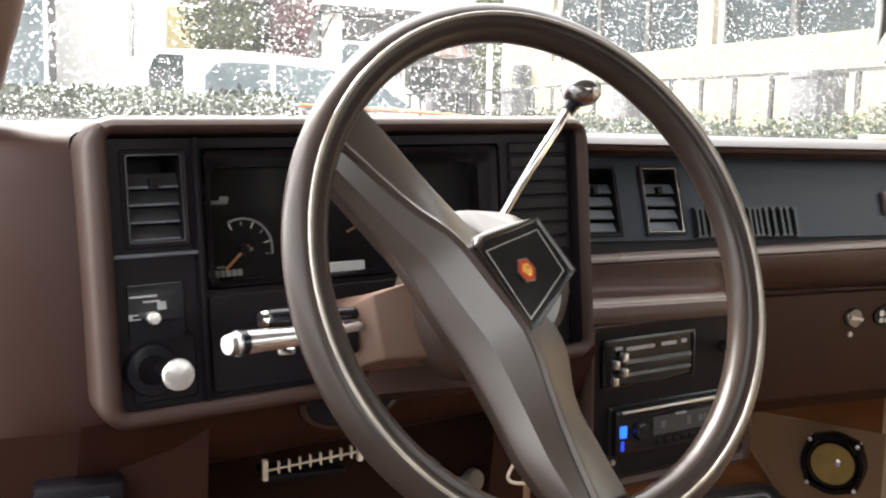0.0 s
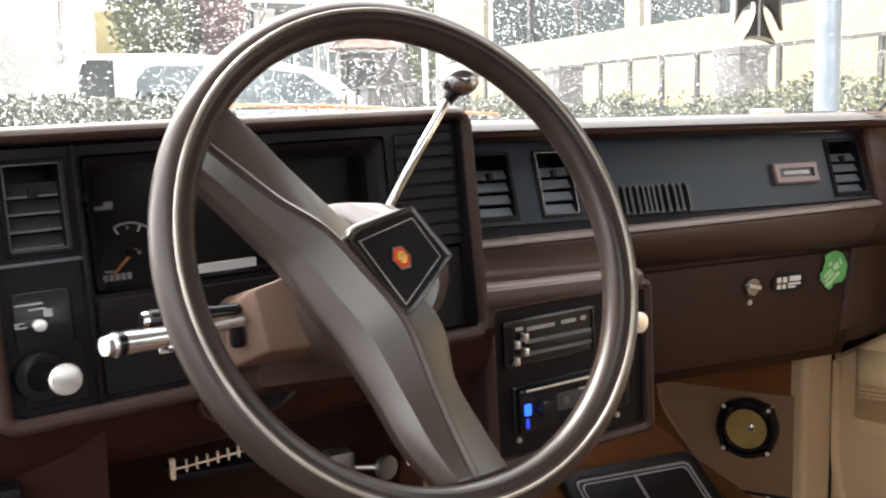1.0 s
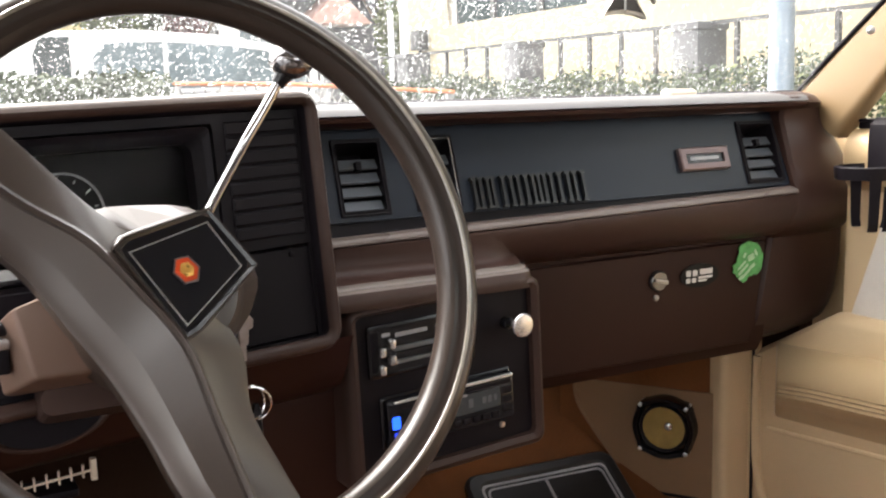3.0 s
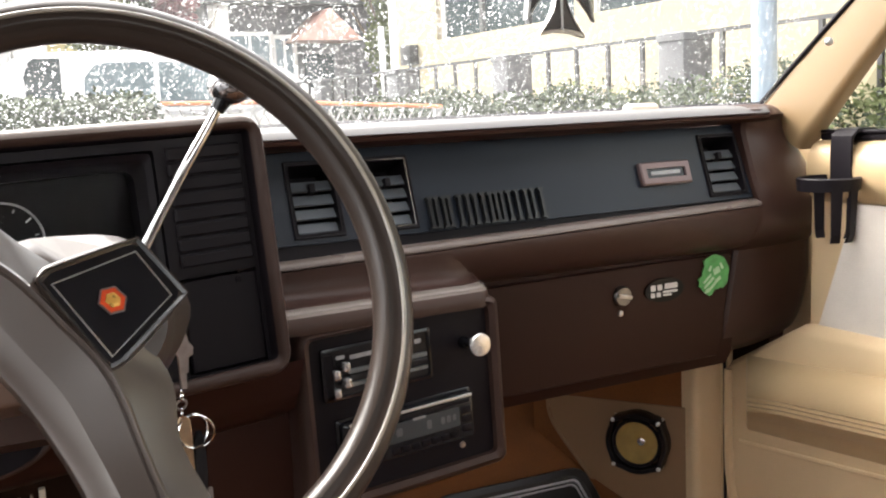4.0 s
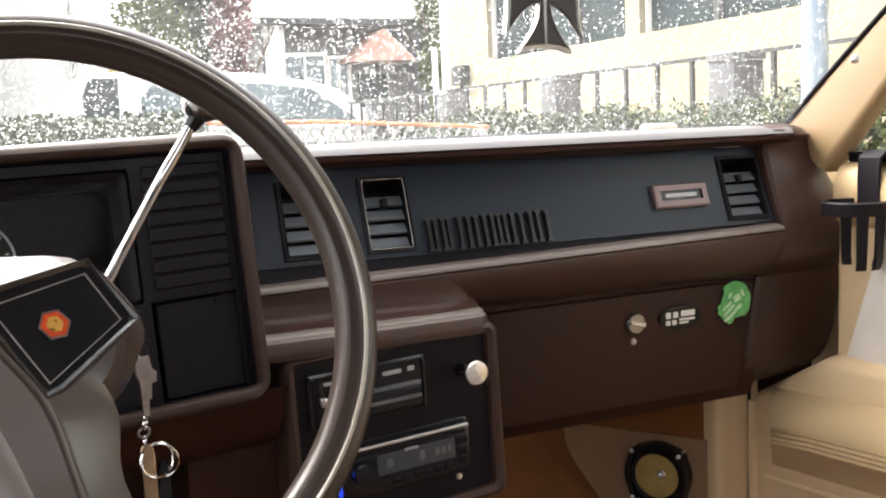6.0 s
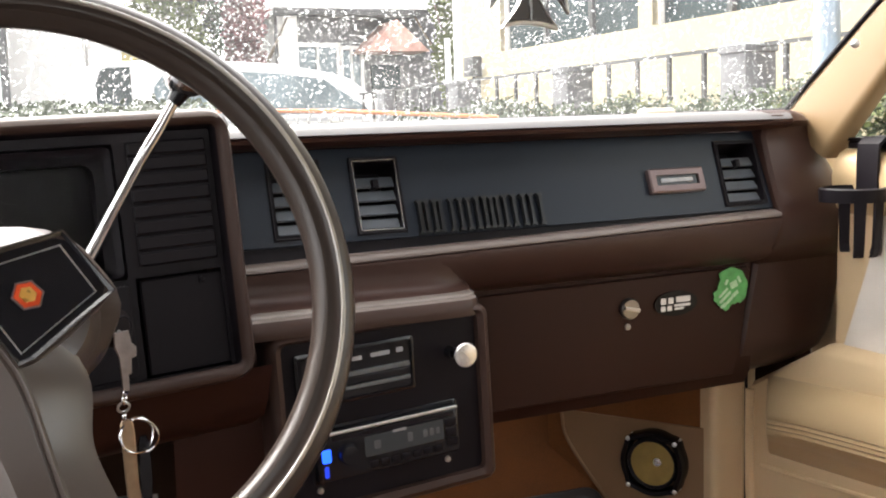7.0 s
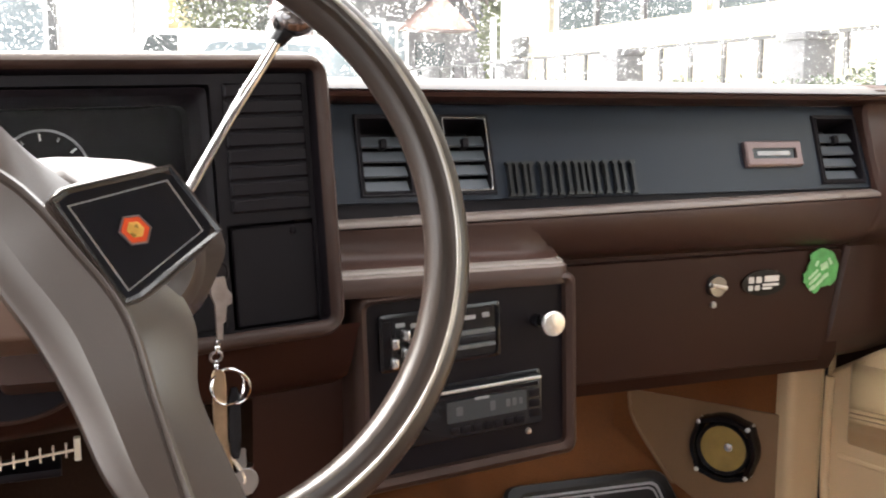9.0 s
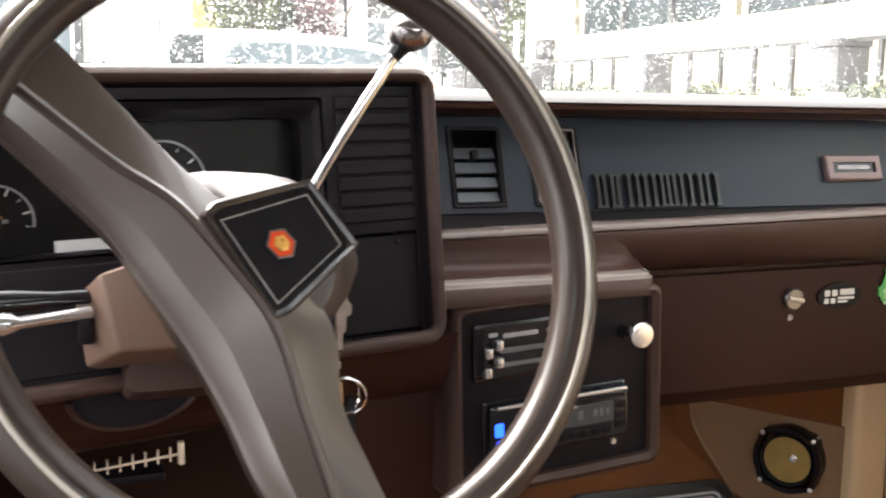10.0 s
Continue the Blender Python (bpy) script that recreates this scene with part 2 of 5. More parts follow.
def tube(path, r, n=12, bm=None, cap=True):
    """A round bar along a path; r is one radius or one for each point."""
    pts = [Vector(p) for p in path]
    rs = r if isinstance(r, (list, tuple)) else [r] * len(pts)
    loops = []
    side = None
    for i, p in enumerate(pts):
        d = (pts[min(i + 1, len(pts) - 1)] - pts[max(i - 1, 0)]).normalized()
        if side is None:
            side = d.orthogonal().normalized()
        side = (side - d * side.dot(d)).normalized()
        up = d.cross(side)
        loops.append([tuple(p + rs[i] * (side * math.cos(a) + up * math.sin(a))) for a in (2 * math.pi * k / n for k in range(n))])
    return loft(loops, cap, cap, bm=bm)


def spin(profile, n=32, bm=None, close=False, caps=True):
    """Turns a profile of (radius, y) round the y axis."""
    loops = [[(r * math.cos(2 * math.pi * k / n), y, r * math.sin(2 * math.pi * k / n)) for k in range(n)] for r, y in profile]
    if close:
        return loft(loops + [loops[0]], False, False, bm=bm)
    return loft(loops, caps and profile[0][0] > 1e-6, caps and profile[-1][0] > 1e-6, bm=bm)


def ball(r, m=Matrix(), bm=None, u=20, v=12):
    bm = bm or bmesh.new()
    bmesh.ops.create_uvsphere(bm, u_segments=u, v_segments=v, radius=r, matrix=m)
    return bm


def smooth_path(pts, steps=6):
    """Catmull-Rom through the points."""
    P = [Vector(p) for p in pts]
    P = [P[0] * 2 - P[1]] + P + [P[-1] * 2 - P[-2]]
    out = []
    for a, b, c, d in zip(P, P[1:], P[2:], P[3:]):
        for i in range(steps):
            t = i / steps
            out.append(0.5 * (2 * b + (c - a) * t + (2 * a - 5 * b + 4 * c - d) * t * t + (3 * b - a - 3 * c + d) * t ** 3))
    out.append(P[-2])
    return out


def holed(xs, zs, holes, y, depth):
    """A flat panel of cells between xs and zs, with the cells named in holes left open, depth thick behind y."""
    bm = bmesh.new()
    vs = {}
    for i, x in enumerate(xs):
        for k, z in enumerate(zs):
            vs[i, k] = bm.verts.new((x, y, z))
    for i in range(len(xs) - 1):
        for k in range(len(zs) - 1):
            if (i, k) not in holes:
                bm.faces.new((vs[i, k], vs[i + 1, k], vs[i + 1, k + 1], vs[i, k + 1]))
    for v in [v for v in bm.verts if not v.link_faces]:
        bm.verts.remove(v)
    ex = bmesh.ops.extrude_face_region(bm, geom=bm.faces[:])
    bmesh.ops.translate(bm, vec=(0, depth, 0), verts=[g for g in ex["geom"] if isinstance(g, bmesh.types.BMVert)])
    return bm


def air_vent(parent, x0, x1, z0, z1, y, slats, edge=CHROME_WORN, tab=True, leaf=SLAT):
    """A louvred dash vent in an opening: frame, tilted slats, a thumb tab and a dark throat."""
    base = part("air_vent", plate(rr(x0 + 0.001, x1 - 0.001, z0 + 0.001, z1 - 0.001, 0.002, 1), y + 0.055, y + 0.050), BLACK, parent)
    w = 0.0050
    loops = [xz(rr(x0, x1, z0, z1, 0.002, 2), y + 0.05), xz(rr(x0, x1, z0, z1, 0.002, 2), y - 0.002), xz(rr(x0 + 0.001, x1 - 0.001, z0 + 0.001, z1 - 0.001, 0.002, 2), y - 0.003),
             xz(rr(x0 + w, x1 - w, z0 + w, z1 - w, 0.002, 2), y - 0.001), xz(rr(x0 + w, x1 - w, z0 + w, z1 - w, 0.002, 2), y + 0.05)]
    part("vent_frame", loft(loops, False, False), BLACK, base)
    e = 0.0012
    part("bright_edge", loft([xz(rr(x0 + w - e, x1 - w + e, z0 + w - e, z1 - w + e, 0.002, 2), y - 0.0015), xz(rr(x0 + w - e, x1 - w + e, z0 + w - e, z1 - w + e, 0.002, 2), y - 0.0030),
                              xz(rr(x0 + w, x1 - w, z0 + w, z1 - w, 0.002, 2), y - 0.0030), xz(rr(x0 + w, x1 - w, z0 + w, z1 - w, 0.002, 2), y - 0.0015)], False, False), edge, base, "thin bright metal edge")
    h = (z1 - z0 - 2 * w) / (slats + 0.9)
    for i in range(slats):
        zc = z0 + w + h * (i + 0.55)
        bm = bmesh.new()
        hw = (x1 - x0) / 2 - w - 0.0005
        xc = (x0 + x1) / 2
        za, zb = zc - h * 0.44, zc + h * 0.36
        loft([[(x, y + 0.0060, za), (x, y + 0.0050, za + 0.0012), (x, y + 0.0105, zb), (x, y + 0.0125, zb), (x, y + 0.0085, za)] for x in (xc - hw, xc + hw)], bm=bm)
        part("slat", bm, leaf, base)
    # dark slats get pale strips, painted where their front edges catch light
    if leaf is not SLAT:
        for i in range(slats):
            zc = z0 + w + h * (i + 0.55) - h * 0.40
            part("slat_glint", block(x0 + w + 0.001, x1 - w - 0.001, y + 0.0035, y + 0.0052, zc - 0.0016, zc + 0.0003), SLAT, base, smooth=0)
    if tab:
        zc = z0 + w + h * (slats - 1 + 0.35)
        part("tab", block((x0 + x1) / 2 - 0.0035, (x0 + x1) / 2 + 0.0035, y - 0.001, y + 0.012, zc - 0.006, zc + 0.004, 0.001), BLACK, base)
    return base


def wpart(name, bm, mat, parent, label="", smooth=35):
    """A part whose vertices are given in the world's axes."""
    return part(name, bm, mat, parent, label, smooth, parent.matrix_basis.inverted())


# ---- cab shell: floor, walls, roof, pillars, windshield ----
def profile_bm(pts, x0, x1, nx=1):
    """A sheet: the (y, z) line pts drawn out from x0 to x1."""
    return loft([[(x0 + (x1 - x0) * i / nx, y, z) for y, z in pts] for i in range(nx + 1)], False, False, closed=False)


floor_line = [(-0.60, 0.20), (0.60, 0.20), (0.98, 0.20), (1.10, 0.205), (1.20, 0.2715), (1.33, 0.358), (1.42, 0.43), (1.50, 0.56), (1.51, 0.75), (1.42, 0.90), (1.35, 0.938)]
bm = bmesh.new()
cols = [-0.80, -0.30, -0.22, -0.15, -0.09, -0.03, 0.04, 0.11, 0.165, 0.68]
hump = [0, 0, 0.03, 0.12, 0.165, 0.165, 0.12, 0.035, 0, 0]
loft([[(x, y - h * 0.3, z + h * min(1, max(0.25, (y + 0.6) / 1.4)) * (1 if z < 0.5 else max(0, (0.9 - z) / 0.4) * 0.6)) for y, z in floor_line] for x, h in zip(cols, hump)], False, False, closed=False, bm=bm)
solo("floor", bm, CARPET, "rust-brown carpeted cab floor and toe board", "floor", kind="structure", smooth=60)
solo("wall_back", holed([-0.84, -0.66, 0.60, 0.75], [0.27, 0.97, 1.29, 1.34], {(1, 1)}, -0.62, -0.03), REAR, "plain brown cloth rear cab wall with a window opening", "wall", kind="structure")
for sx, nm in ((0.68, "wall_right"), (-0.80, "wall_left_footwell")):
    solo(nm, block(sx, sx + 0.03, 1.14, 1.55, 0.2, 0.93), DARK_WOOD, "dark cowl side closing the footwell", "wall", kind="structure")
# added out of view: closes part of the left opening to cut side light
solo("wall_left_light_block", block(-0.83, -0.80, -0.62, 0.05, 0.91, 1.34), REAR, "unseen brown cab side, added to block side light", "wall", kind="structure")
# dark block added out of view to stop the carpet's orange bounce
solo("floor_light_block", block(-0.79, 0.60, -0.60, 0.42, 0.21, 0.46), REAR, "unseen dark block over the rear floor, added to cut bounce light", "floor", kind="structure")
# added out of view to hide the bright door from the dash's reflections
solo("wall_right_light_block", block(0.30, 0.60, -0.60, 0.05, 0.465, 0.98), REAR, "unseen brown block, added to keep the door's reflection off the dash", "wall", kind="structure")
# added out of view: closes the right opening's rear against side light
solo("wall_right_light_block", block(0.73, 0.76, -0.62, -0.15, 0.20, 1.34), REAR, "unseen brown cab side, added to block side light", "wall", kind="structure")
# dark sheet added over the carpet to give the driver's footwell its shade
solo("wall_footwell_shade", block(-0.79, -0.15, 1.10, 1.12, 0.28, 0.70, 0.004), FOOTWELL_SHADE, "dark sheet added for the shade behind the driver's pedals", "firewall", kind="structure")
roof = bmesh.new()
loft([[(x, y, 1.335 - 0.045 * (abs(x + 0.06) / 0.70) ** 3 - 0.05 * max(0, (y - 0.30) / 0.5) ** 2) for x in [-0.80 + 1.48 * i / 12 for i in range(13)]] for y in [-0.62 + 1.37 * j / 10 for j in range(11)]], False, False, closed=False, bm=roof)
ex = bmesh.ops.extrude_face_region(roof, geom=roof.faces[:])
bmesh.ops.translate(roof, vec=(0, 0, 0.03), verts=[g for g in ex["geom"] if isinstance(g, bmesh.types.BMVert)])
solo("ceiling", roof, LINER, "beige fabric headliner of the cab", "ceiling", kind="structure")


def pillar(foot, head, w, d, thin=0.18, seal=None):
    """A pillar trim from foot to head: a rounded, tapered bar, w across and d along the car; thin narrows it upwards from the glass side."""
    bm = bmesh.new()
    a, b = Vector(foot), Vector(head)
    loops = []
    for i in range(13):
        t = i / 12
        p = a.lerp(b, t) + Vector((0, 0, 0.012 * math.sin(math.pi * t)))
        k = 1.0 - thin * min(t, 0.5) + (0.25 * max(0, 0.25 - t) if thin < 0.5 else -0.06)
        q = 1.0 - k if thin > 0.5 else 0.0
        loops.append([(p.x + x * k + w * q, p.y + y * k - d * q, p.z + (y * k - d * q) * 0.75) for x, y in rr(-w, w, -d, d, min(w, d) * 0.55, 4)])
        if seal is not None:
            y = d * k * 1.0 - d * q
            seal.append((p.x - w * k * 0.92 + w * q, p.y + y, p.z + y * 0.75))
    loft(loops, bm=bm)
    return bm


ap = thing("trim", pose(0.64, 1.04, 0.93), "beige plastic windshield pillar trim", "pillar trim", kind="structure")
edge_line = []
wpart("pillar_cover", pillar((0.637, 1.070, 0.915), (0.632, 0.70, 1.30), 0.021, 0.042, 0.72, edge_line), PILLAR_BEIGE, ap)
wpart("glass_seal", tube(edge_line, 0.0036, 8), BLACK, ap, "black rubber edge of the glass")
sc = part("screw", spin([(0.0055, 0.0), (0.0055, -0.002), (0.003, -0.0035), (0.0, -0.0038)], 14), SILVER, ap, "small bright screw head", at=ap.matrix_basis.inverted() @ look((0.6025, 0.9602, 1.0274), (0.0, 0.45, 0.99)) @ pose(0, 0, 0, 90))
al = thing("trim", pose(-0.78, 1.06, 0.93), "brown plastic windshield pillar trim", "pillar trim", kind="structure")
wpart("pillar_cover", pillar((-0.786, 1.075, 0.90), (-0.655, 0.72, 1.30), 0.028, 0.040), TAN_SHROUD, al)


def shield(x, z, off=0.0):
    """A point of the curved, raked windshield."""
    u = (x + 0.06) / 0.68
    return (x, 1.335 - 0.235 * u * u - (z - 0.935) * 0.83 + off, z)


win = thing("window_1", pose(-0.06, 1.33, 0.93), "raked curved windshield glass covered with rain drops", "windshield", kind="structure")
bm = bmesh.new()
loft([[shield(-0.76 + 1.40 * i / 24, 0.925 + 0.40 * j / 10) for i in range(25)] for j in range(11)], False, False, closed=False, bm=bm)
wp = wpart("pane", bm, SHIELD, win)
wp.visible_shadow = False
rng = random.Random(11)
dv, df = [], []
SEG = 7
for _ in range(23000):
    x, z = rng.uniform(-0.74, 0.62), rng.uniform(0.93, 1.19)
    edge = noise.noise(Vector((x * 7, z * 7, 3)))
    if edge < -0.25 and rng.random() < 0.6:
        continue
    r = 0.00038 + 0.00075 * rng.random() ** 2.0
    tall = rng.uniform(0.9, 1.35)
    c = Vector(shield(x, z, 0.001))
    up = (Vector(shield(x, z + 0.01, 0.001)) - c).normalized()
    sd = Vector((1, 0, 0))
    sd = (sd - up * sd.dot(up)).normalized()
    nn = sd.cross(up)
    if nn.y < 0:
        nn = -nn
    b0 = len(dv)
    for ring, hgt in ((1.0, 0.0), (0.72, 0.42)):
        for k in range(SEG):
            a = 2 * math.pi * k / SEG
            wob = 1 + 0.15 * math.sin(2 * a + x * 90)
            dv.append(c + sd * (r * ring * wob * math.cos(a)) + up * (r * ring * tall * math.sin(a)) + nn * (r * hgt))
    dv.append(c + nn * (r * 0.6))
    dv.append(c)
    for k in range(SEG):
        j = (k + 1) % SEG
        df.append((b0 + k, b0 + j, b0 + SEG + j, b0 + SEG + k))
        df.append((b0 + SEG + k, b0 + SEG + j, b0 + 2 * SEG))
        df.append((b0 + j, b0 + k, b0 + 2 * SEG + 1))
me = bpy.data.meshes.new("rain_drops")
me.from_pydata([tuple(v) for v in dv], [], df)
me.shade_smooth()
me.materials.append(WATER)
drops = new("rain_drops", me)
drops.parent = win
drops.matrix_basis = win.matrix_basis.inverted()
drops.visible_shadow = False
tagged(drops, "clear rain drops on the glass", kind="stuff")
bm = bmesh.new()
loft([[shield(-0.76 + 1.40 * i / 24, 0.93, o)[:2] + (zz,) for i in range(25)] for o, zz in ((-0.006, 0.925), (-0.008, 0.944), (0.010, 0.952), (0.014, 0.925))], False, False, closed=False, bm=bm)
wpart("seal", bm, BLACK, win, "black rubber windshield seal")

# ---- dashboard: pad, charcoal panel with vents, lower face, glovebox ----
dash = thing("dashboard", pose(0.0, 1.06, 0.58), "dark brown vinyl dashboard with a charcoal vent panel", "dashboard")
PAD = [(1.345, 0.936), (1.28, 0.944), (1.16, 0.949), (1.075, 0.950), (1.047, 0.948), (1.034, 0.9445), (1.028, 0.938), (1.0305, 0.9365), (1.0285, 0.9350), (1.0295, 0.931), (1.040, 0.926), (1.060, 0.9235), (1.085, 0.923)]


def pad_row(x):
    k = 0.235 * ((x + 0.06) / 0.68) ** 2
    return [(x, y - k * (1 if i == 0 else 0.7 if i == 1 else 0.25 if i == 2 else 0), z) for i, (y, z) in enumerate(PAD)]


# top and crest carry the painted sky sheen, the roll below stays brown
wpart("top_pad", loft([pad_row(-0.70 + 1.268 * i / 30)[:7] for i in range(31)], False, False, closed=False), PAD_SHEEN, dash, "greyish dash top, sky sheen put into its colour")
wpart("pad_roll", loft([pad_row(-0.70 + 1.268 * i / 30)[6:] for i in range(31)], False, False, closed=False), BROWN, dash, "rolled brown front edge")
LOWER = [(1.050, 0.8160), (1.032, 0.8155), (1.022, 0.8142), (1.0175, 0.8115), (1.0160, 0.8085), (1.0162, 0.8070), (1.0185, 0.8060), (1.0163, 0.8048), (1.0155, 0.802), (1.0165, 0.794), (1.020, 0.784), (1.0255, 0.775), (1.032, 0.7665), (1.043, 0.7570), (1.060, 0.751), (1.075, 0.747)]


def ledge(pts):
    """The ledge under the panel: its upper edge climbs a little towards the passenger's side."""
    rows = []
    for i in range(9):
        x = -0.20 + 0.7405 * i / 8
        rows.append([(x, y, z + 0.020 * (x - 0.2) * min(1, max(0, (z - 0.755) / 0.04))) for y, z in pts])
    return loft(rows, False, False, closed=False)


# paler strip paints the reflection along the ledge's top
wpart("ledge_top", ledge(LOWER[:6]), BROWN_LIT, dash, "top of the brown ledge, reflected light put into its colour")
wpart("lower_lip", ledge(LOWER[5:]), BROWN_MID, dash, "rolled brown ledge")
GLOVE = [(1.074, 0.747), (1.073, 0.63), (1.076, 0.598), (1.088, 0.578), (1.12, 0.568), (1.30, 0.560)]
wpart("lower_face", profile_bm(GLOVE, -0.20, 0.540, 4), BROWN, dash)
bm = bmesh.new()
door = [(0.118, 0.741), (0.528, 0.744), (0.534, 0.738), (0.515, 0.628), (0.505, 0.598), (0.118, 0.598)]
loft([[(x, 1.078, z) for x, z in door], [(x, 1.0695, z) for x, z in door], [(0.32 + (x - 0.32) * 0.994, 1.0675, 0.671 + (z - 0.671) * 0.975) for x, z in door]], bm=bm)
glove = wpart("glovebox_door", bm, BROWN, dash, "flat brown glovebox lid")

# the dash's right end, rounding back to the door
def end_x(z):
    pts = ((0.96, 0.594), (0.945, 0.609), (0.92, 0.635), (0.89, 0.656), (0.82, 0.692), (0.76, 0.712), (0.71, 0.718), (0.65, 0.706), (0.61, 0.692), (0.592, 0.665), (0.58, 0.625))
    for (z0, x0), (z1, x1) in zip(pts, pts[1:]):
        if z1 <= z <= z0:
            return x0 + (x1 - x0) * (z0 - z) / (z0 - z1)
    return 0.56


bm = bmesh.new()
rows = []
for z, yf in ((0.950, 1.060), (0.9475, 1.040), (0.943, 1.031), (0.935, 1.0275), (0.927, 1.038), (0.915, 1.042), (0.90, 1.039), (0.88, 1.034), (0.86, 1.029), (0.835, 1.0215), (0.815, 1.0150), (0.806, 1.0145), (0.795, 1.0150), (0.785, 1.0180), (0.77, 1.027), (0.757, 1.048), (0.745, 1.064), (0.70, 1.0665), (0.65, 1.0670), (0.628, 1.069), (0.612, 1.076), (0.600, 1.085), (0.59, 1.10), (0.582, 1.16), (0.578, 1.34)):
    x0, x1 = 0.540 - 0.08 * max(0, min(z, 0.93) - 0.81) if z > 0.755 else 0.5385 - (0.738 - z) * 0.18, end_x(z)
    inner = [(x0, yf + 0.05, z), (x0 + 0.0005, yf + 0.006, z), (x0 + 0.005, yf + 0.001, z)] if z > 0.82 or z < 0.75 else [(x0 - 0.004, yf + 0.004, z), (x0 - 0.001, yf + 0.0015, z), (x0 + 0.004, yf + 0.0006, z)]
    rows.append(inner + [(x0 + 0.005 + (x1 - x0 - 0.005) * math.sin(s * math.pi / 16), yf + 0.034 * (1 - math.cos(s * math.pi / 16)), z) for s in range(1, 9)] + [(x1, yf + 0.14, z)])
loft(rows, False, False, closed=False, bm=bm)
wpart("end_cap", bm, BROWN_MID, dash, "rounded brown dash end")
# the dash's left end
bm = bmesh.new()
rows = []
for z, yf in ((0.945, 0.97), (0.940, 0.928), (0.930, 0.912), (0.90, 0.898), (0.82, 0.885), (0.72, 0.880), (0.62, 0.884), (0.50, 0.90)):
    rows.append([(-0.64 - 0.16 * math.sin(s * math.pi / 16), yf + 0.16 * (1 - math.cos(s * math.pi / 16)), z) for s in range(9)])
rows.insert(0, [(-0.64 - 0.16 * math.sin(s * math.pi / 16), 1.12, 0.948) for s in range(9)])
loft(rows, False, False, closed=False, bm=bm)
wpart("end_cap", bm, BROWN, dash, "rounded brown dash end")

wpart("lower_left_panel", profile_bm([(0.866, 0.70), (0.874, 0.62), (0.890, 0.48)], -0.79, -0.575, 2), BROWN, dash, "plain brown lower panel")
# charcoal panel with its openings
V1, V2, V3 = (-0.1220, -0.0620), (-0.0300, 0.0280), (0.463, 0.531)
PZ0, PZ1, VZ0, VZ1 = 0.8175, 0.926, 0.827, 0.9145
pan = part("vent_panel", holed([-0.21, V1[0], V1[1], V2[0], V2[1], V3[0], V3[1], 0.548], [PZ0 + 0.004, VZ0, VZ1, PZ1], {(1, 1), (3, 1), (5, 1)}, 0.0, 0.010), PANEL, dash,
           "satin charcoal panel", at=dash.matrix_basis.inverted() @ pose(0, 1.046, 0.868) @ pose(0, 0, 0, -19, 0, 0) @ pose(0, 0, -0.868))
for (a, b), e in ((V1, BLACK), (V2, CHROME_WORN), (V3, BLACK)):
    air_vent(pan, a, b, VZ0, VZ1, 0.0, 4, e)
part("shadow_gap", block(-0.21, 0.546, 0.005, 0.013, PZ0 - 0.018, PZ0 + 0.0045), BLACK, pan)
# raised trim marks, as plain upright bars
widths = [0.0155, 0.0145, 0, 0.0185, 0.0185, 0.0235, 0.0095, 0.020, 0.020]
x = 0.040
for i, w in enumerate(widths):
    if not w:
        x += 0.004
        continue
    bm = bmesh.new()
    t = 0.0036
    z0, z1 = 0.8225, 0.8605
    n = 1 if w < 0.012 else 3 if w > 0.021 else 2
    for k in range(n):
        xx = x + 0.002 + k * (w - t - 0.004) / max(1, n - 1)
        block(xx, xx + t, -0.007, 0.001, z0 + 0.001, z1 - 0.001, bm=bm)
        block(xx - 0.0018, xx + t + 0.0018, -0.0068, 0.001, z1 - 0.003, z1, bm=bm)
        block(xx - 0.0018, xx + t + 0.0018, -0.0068, 0.001, z0, z0 + 0.003, bm=bm)
    part("raised_shape", bm, LETTER, pan, smooth=0)
    x += w + 0.0022
badge = part("badge", loft([xz(rr(0.3525, 0.4345, 0.8495, 0.8805, 0.002, 2), 0.001), xz(rr(0.3525, 0.4345, 0.8495, 0.8805, 0.002, 2), -0.006), xz(rr(0.3545, 0.4325, 0.8515, 0.8785, 0.002, 2), -0.008), xz(rr(0.3615, 0.4255, 0.8585, 0.8715, 0.001, 2), -0.008), xz(rr(0.3615, 0.4255, 0.8585, 0.8715, 0.001, 2), -0.004)]), COPPER, pan, "pinkish copper badge frame")
part("badge_plate", plate(rr(0.3617, 0.4253, 0.8587, 0.8713, 0.001, 2), -0.003, -0.0052), GLOSS_BLACK, badge)
part("nameplate_bar", plate(rr(0.3690, 0.4180, 0.8625, 0.8680, 0.002, 2), -0.004, -0.0066, 0.0006), GREY_PRINT, badge, "plain grey bar")

# glovebox lock
LOCK = material("dark_lock_metal", (0.15, 0.146, 0.142), 0.3, metal=0.8, vary=0.15, blotch=60, bump=0.03)
lock = part("lock", spin([(0.0, -0.006), (0.012, -0.006), (0.0135, -0.004), (0.0135, 0.002), (0.0165, 0.003), (0.0165, 0.006)], 28), LOCK, glove, "round steel lock", at=pose(0.338, 1.0665, 0.7055))
part("thumb_bar", block(-0.0115, 0.0115, -0.010, -0.005, -0.0025, 0.0025, 0.001), STEEL, lock, at=pose(0, 0, 0, 0, 12, 0))
part("lock_bezel", spin([(0.0165, 0.0045), (0.0165, 0.001), (0.0215, 0.002), (0.022, 0.0045)], 28, caps=False), BROWN, lock)
part("catch", spin([(0.0, -0.003), (0.004, -0.002), (0.0045, 0.003)], 14), STEEL, glove, at=pose(0.336, 1.067, 0.682))

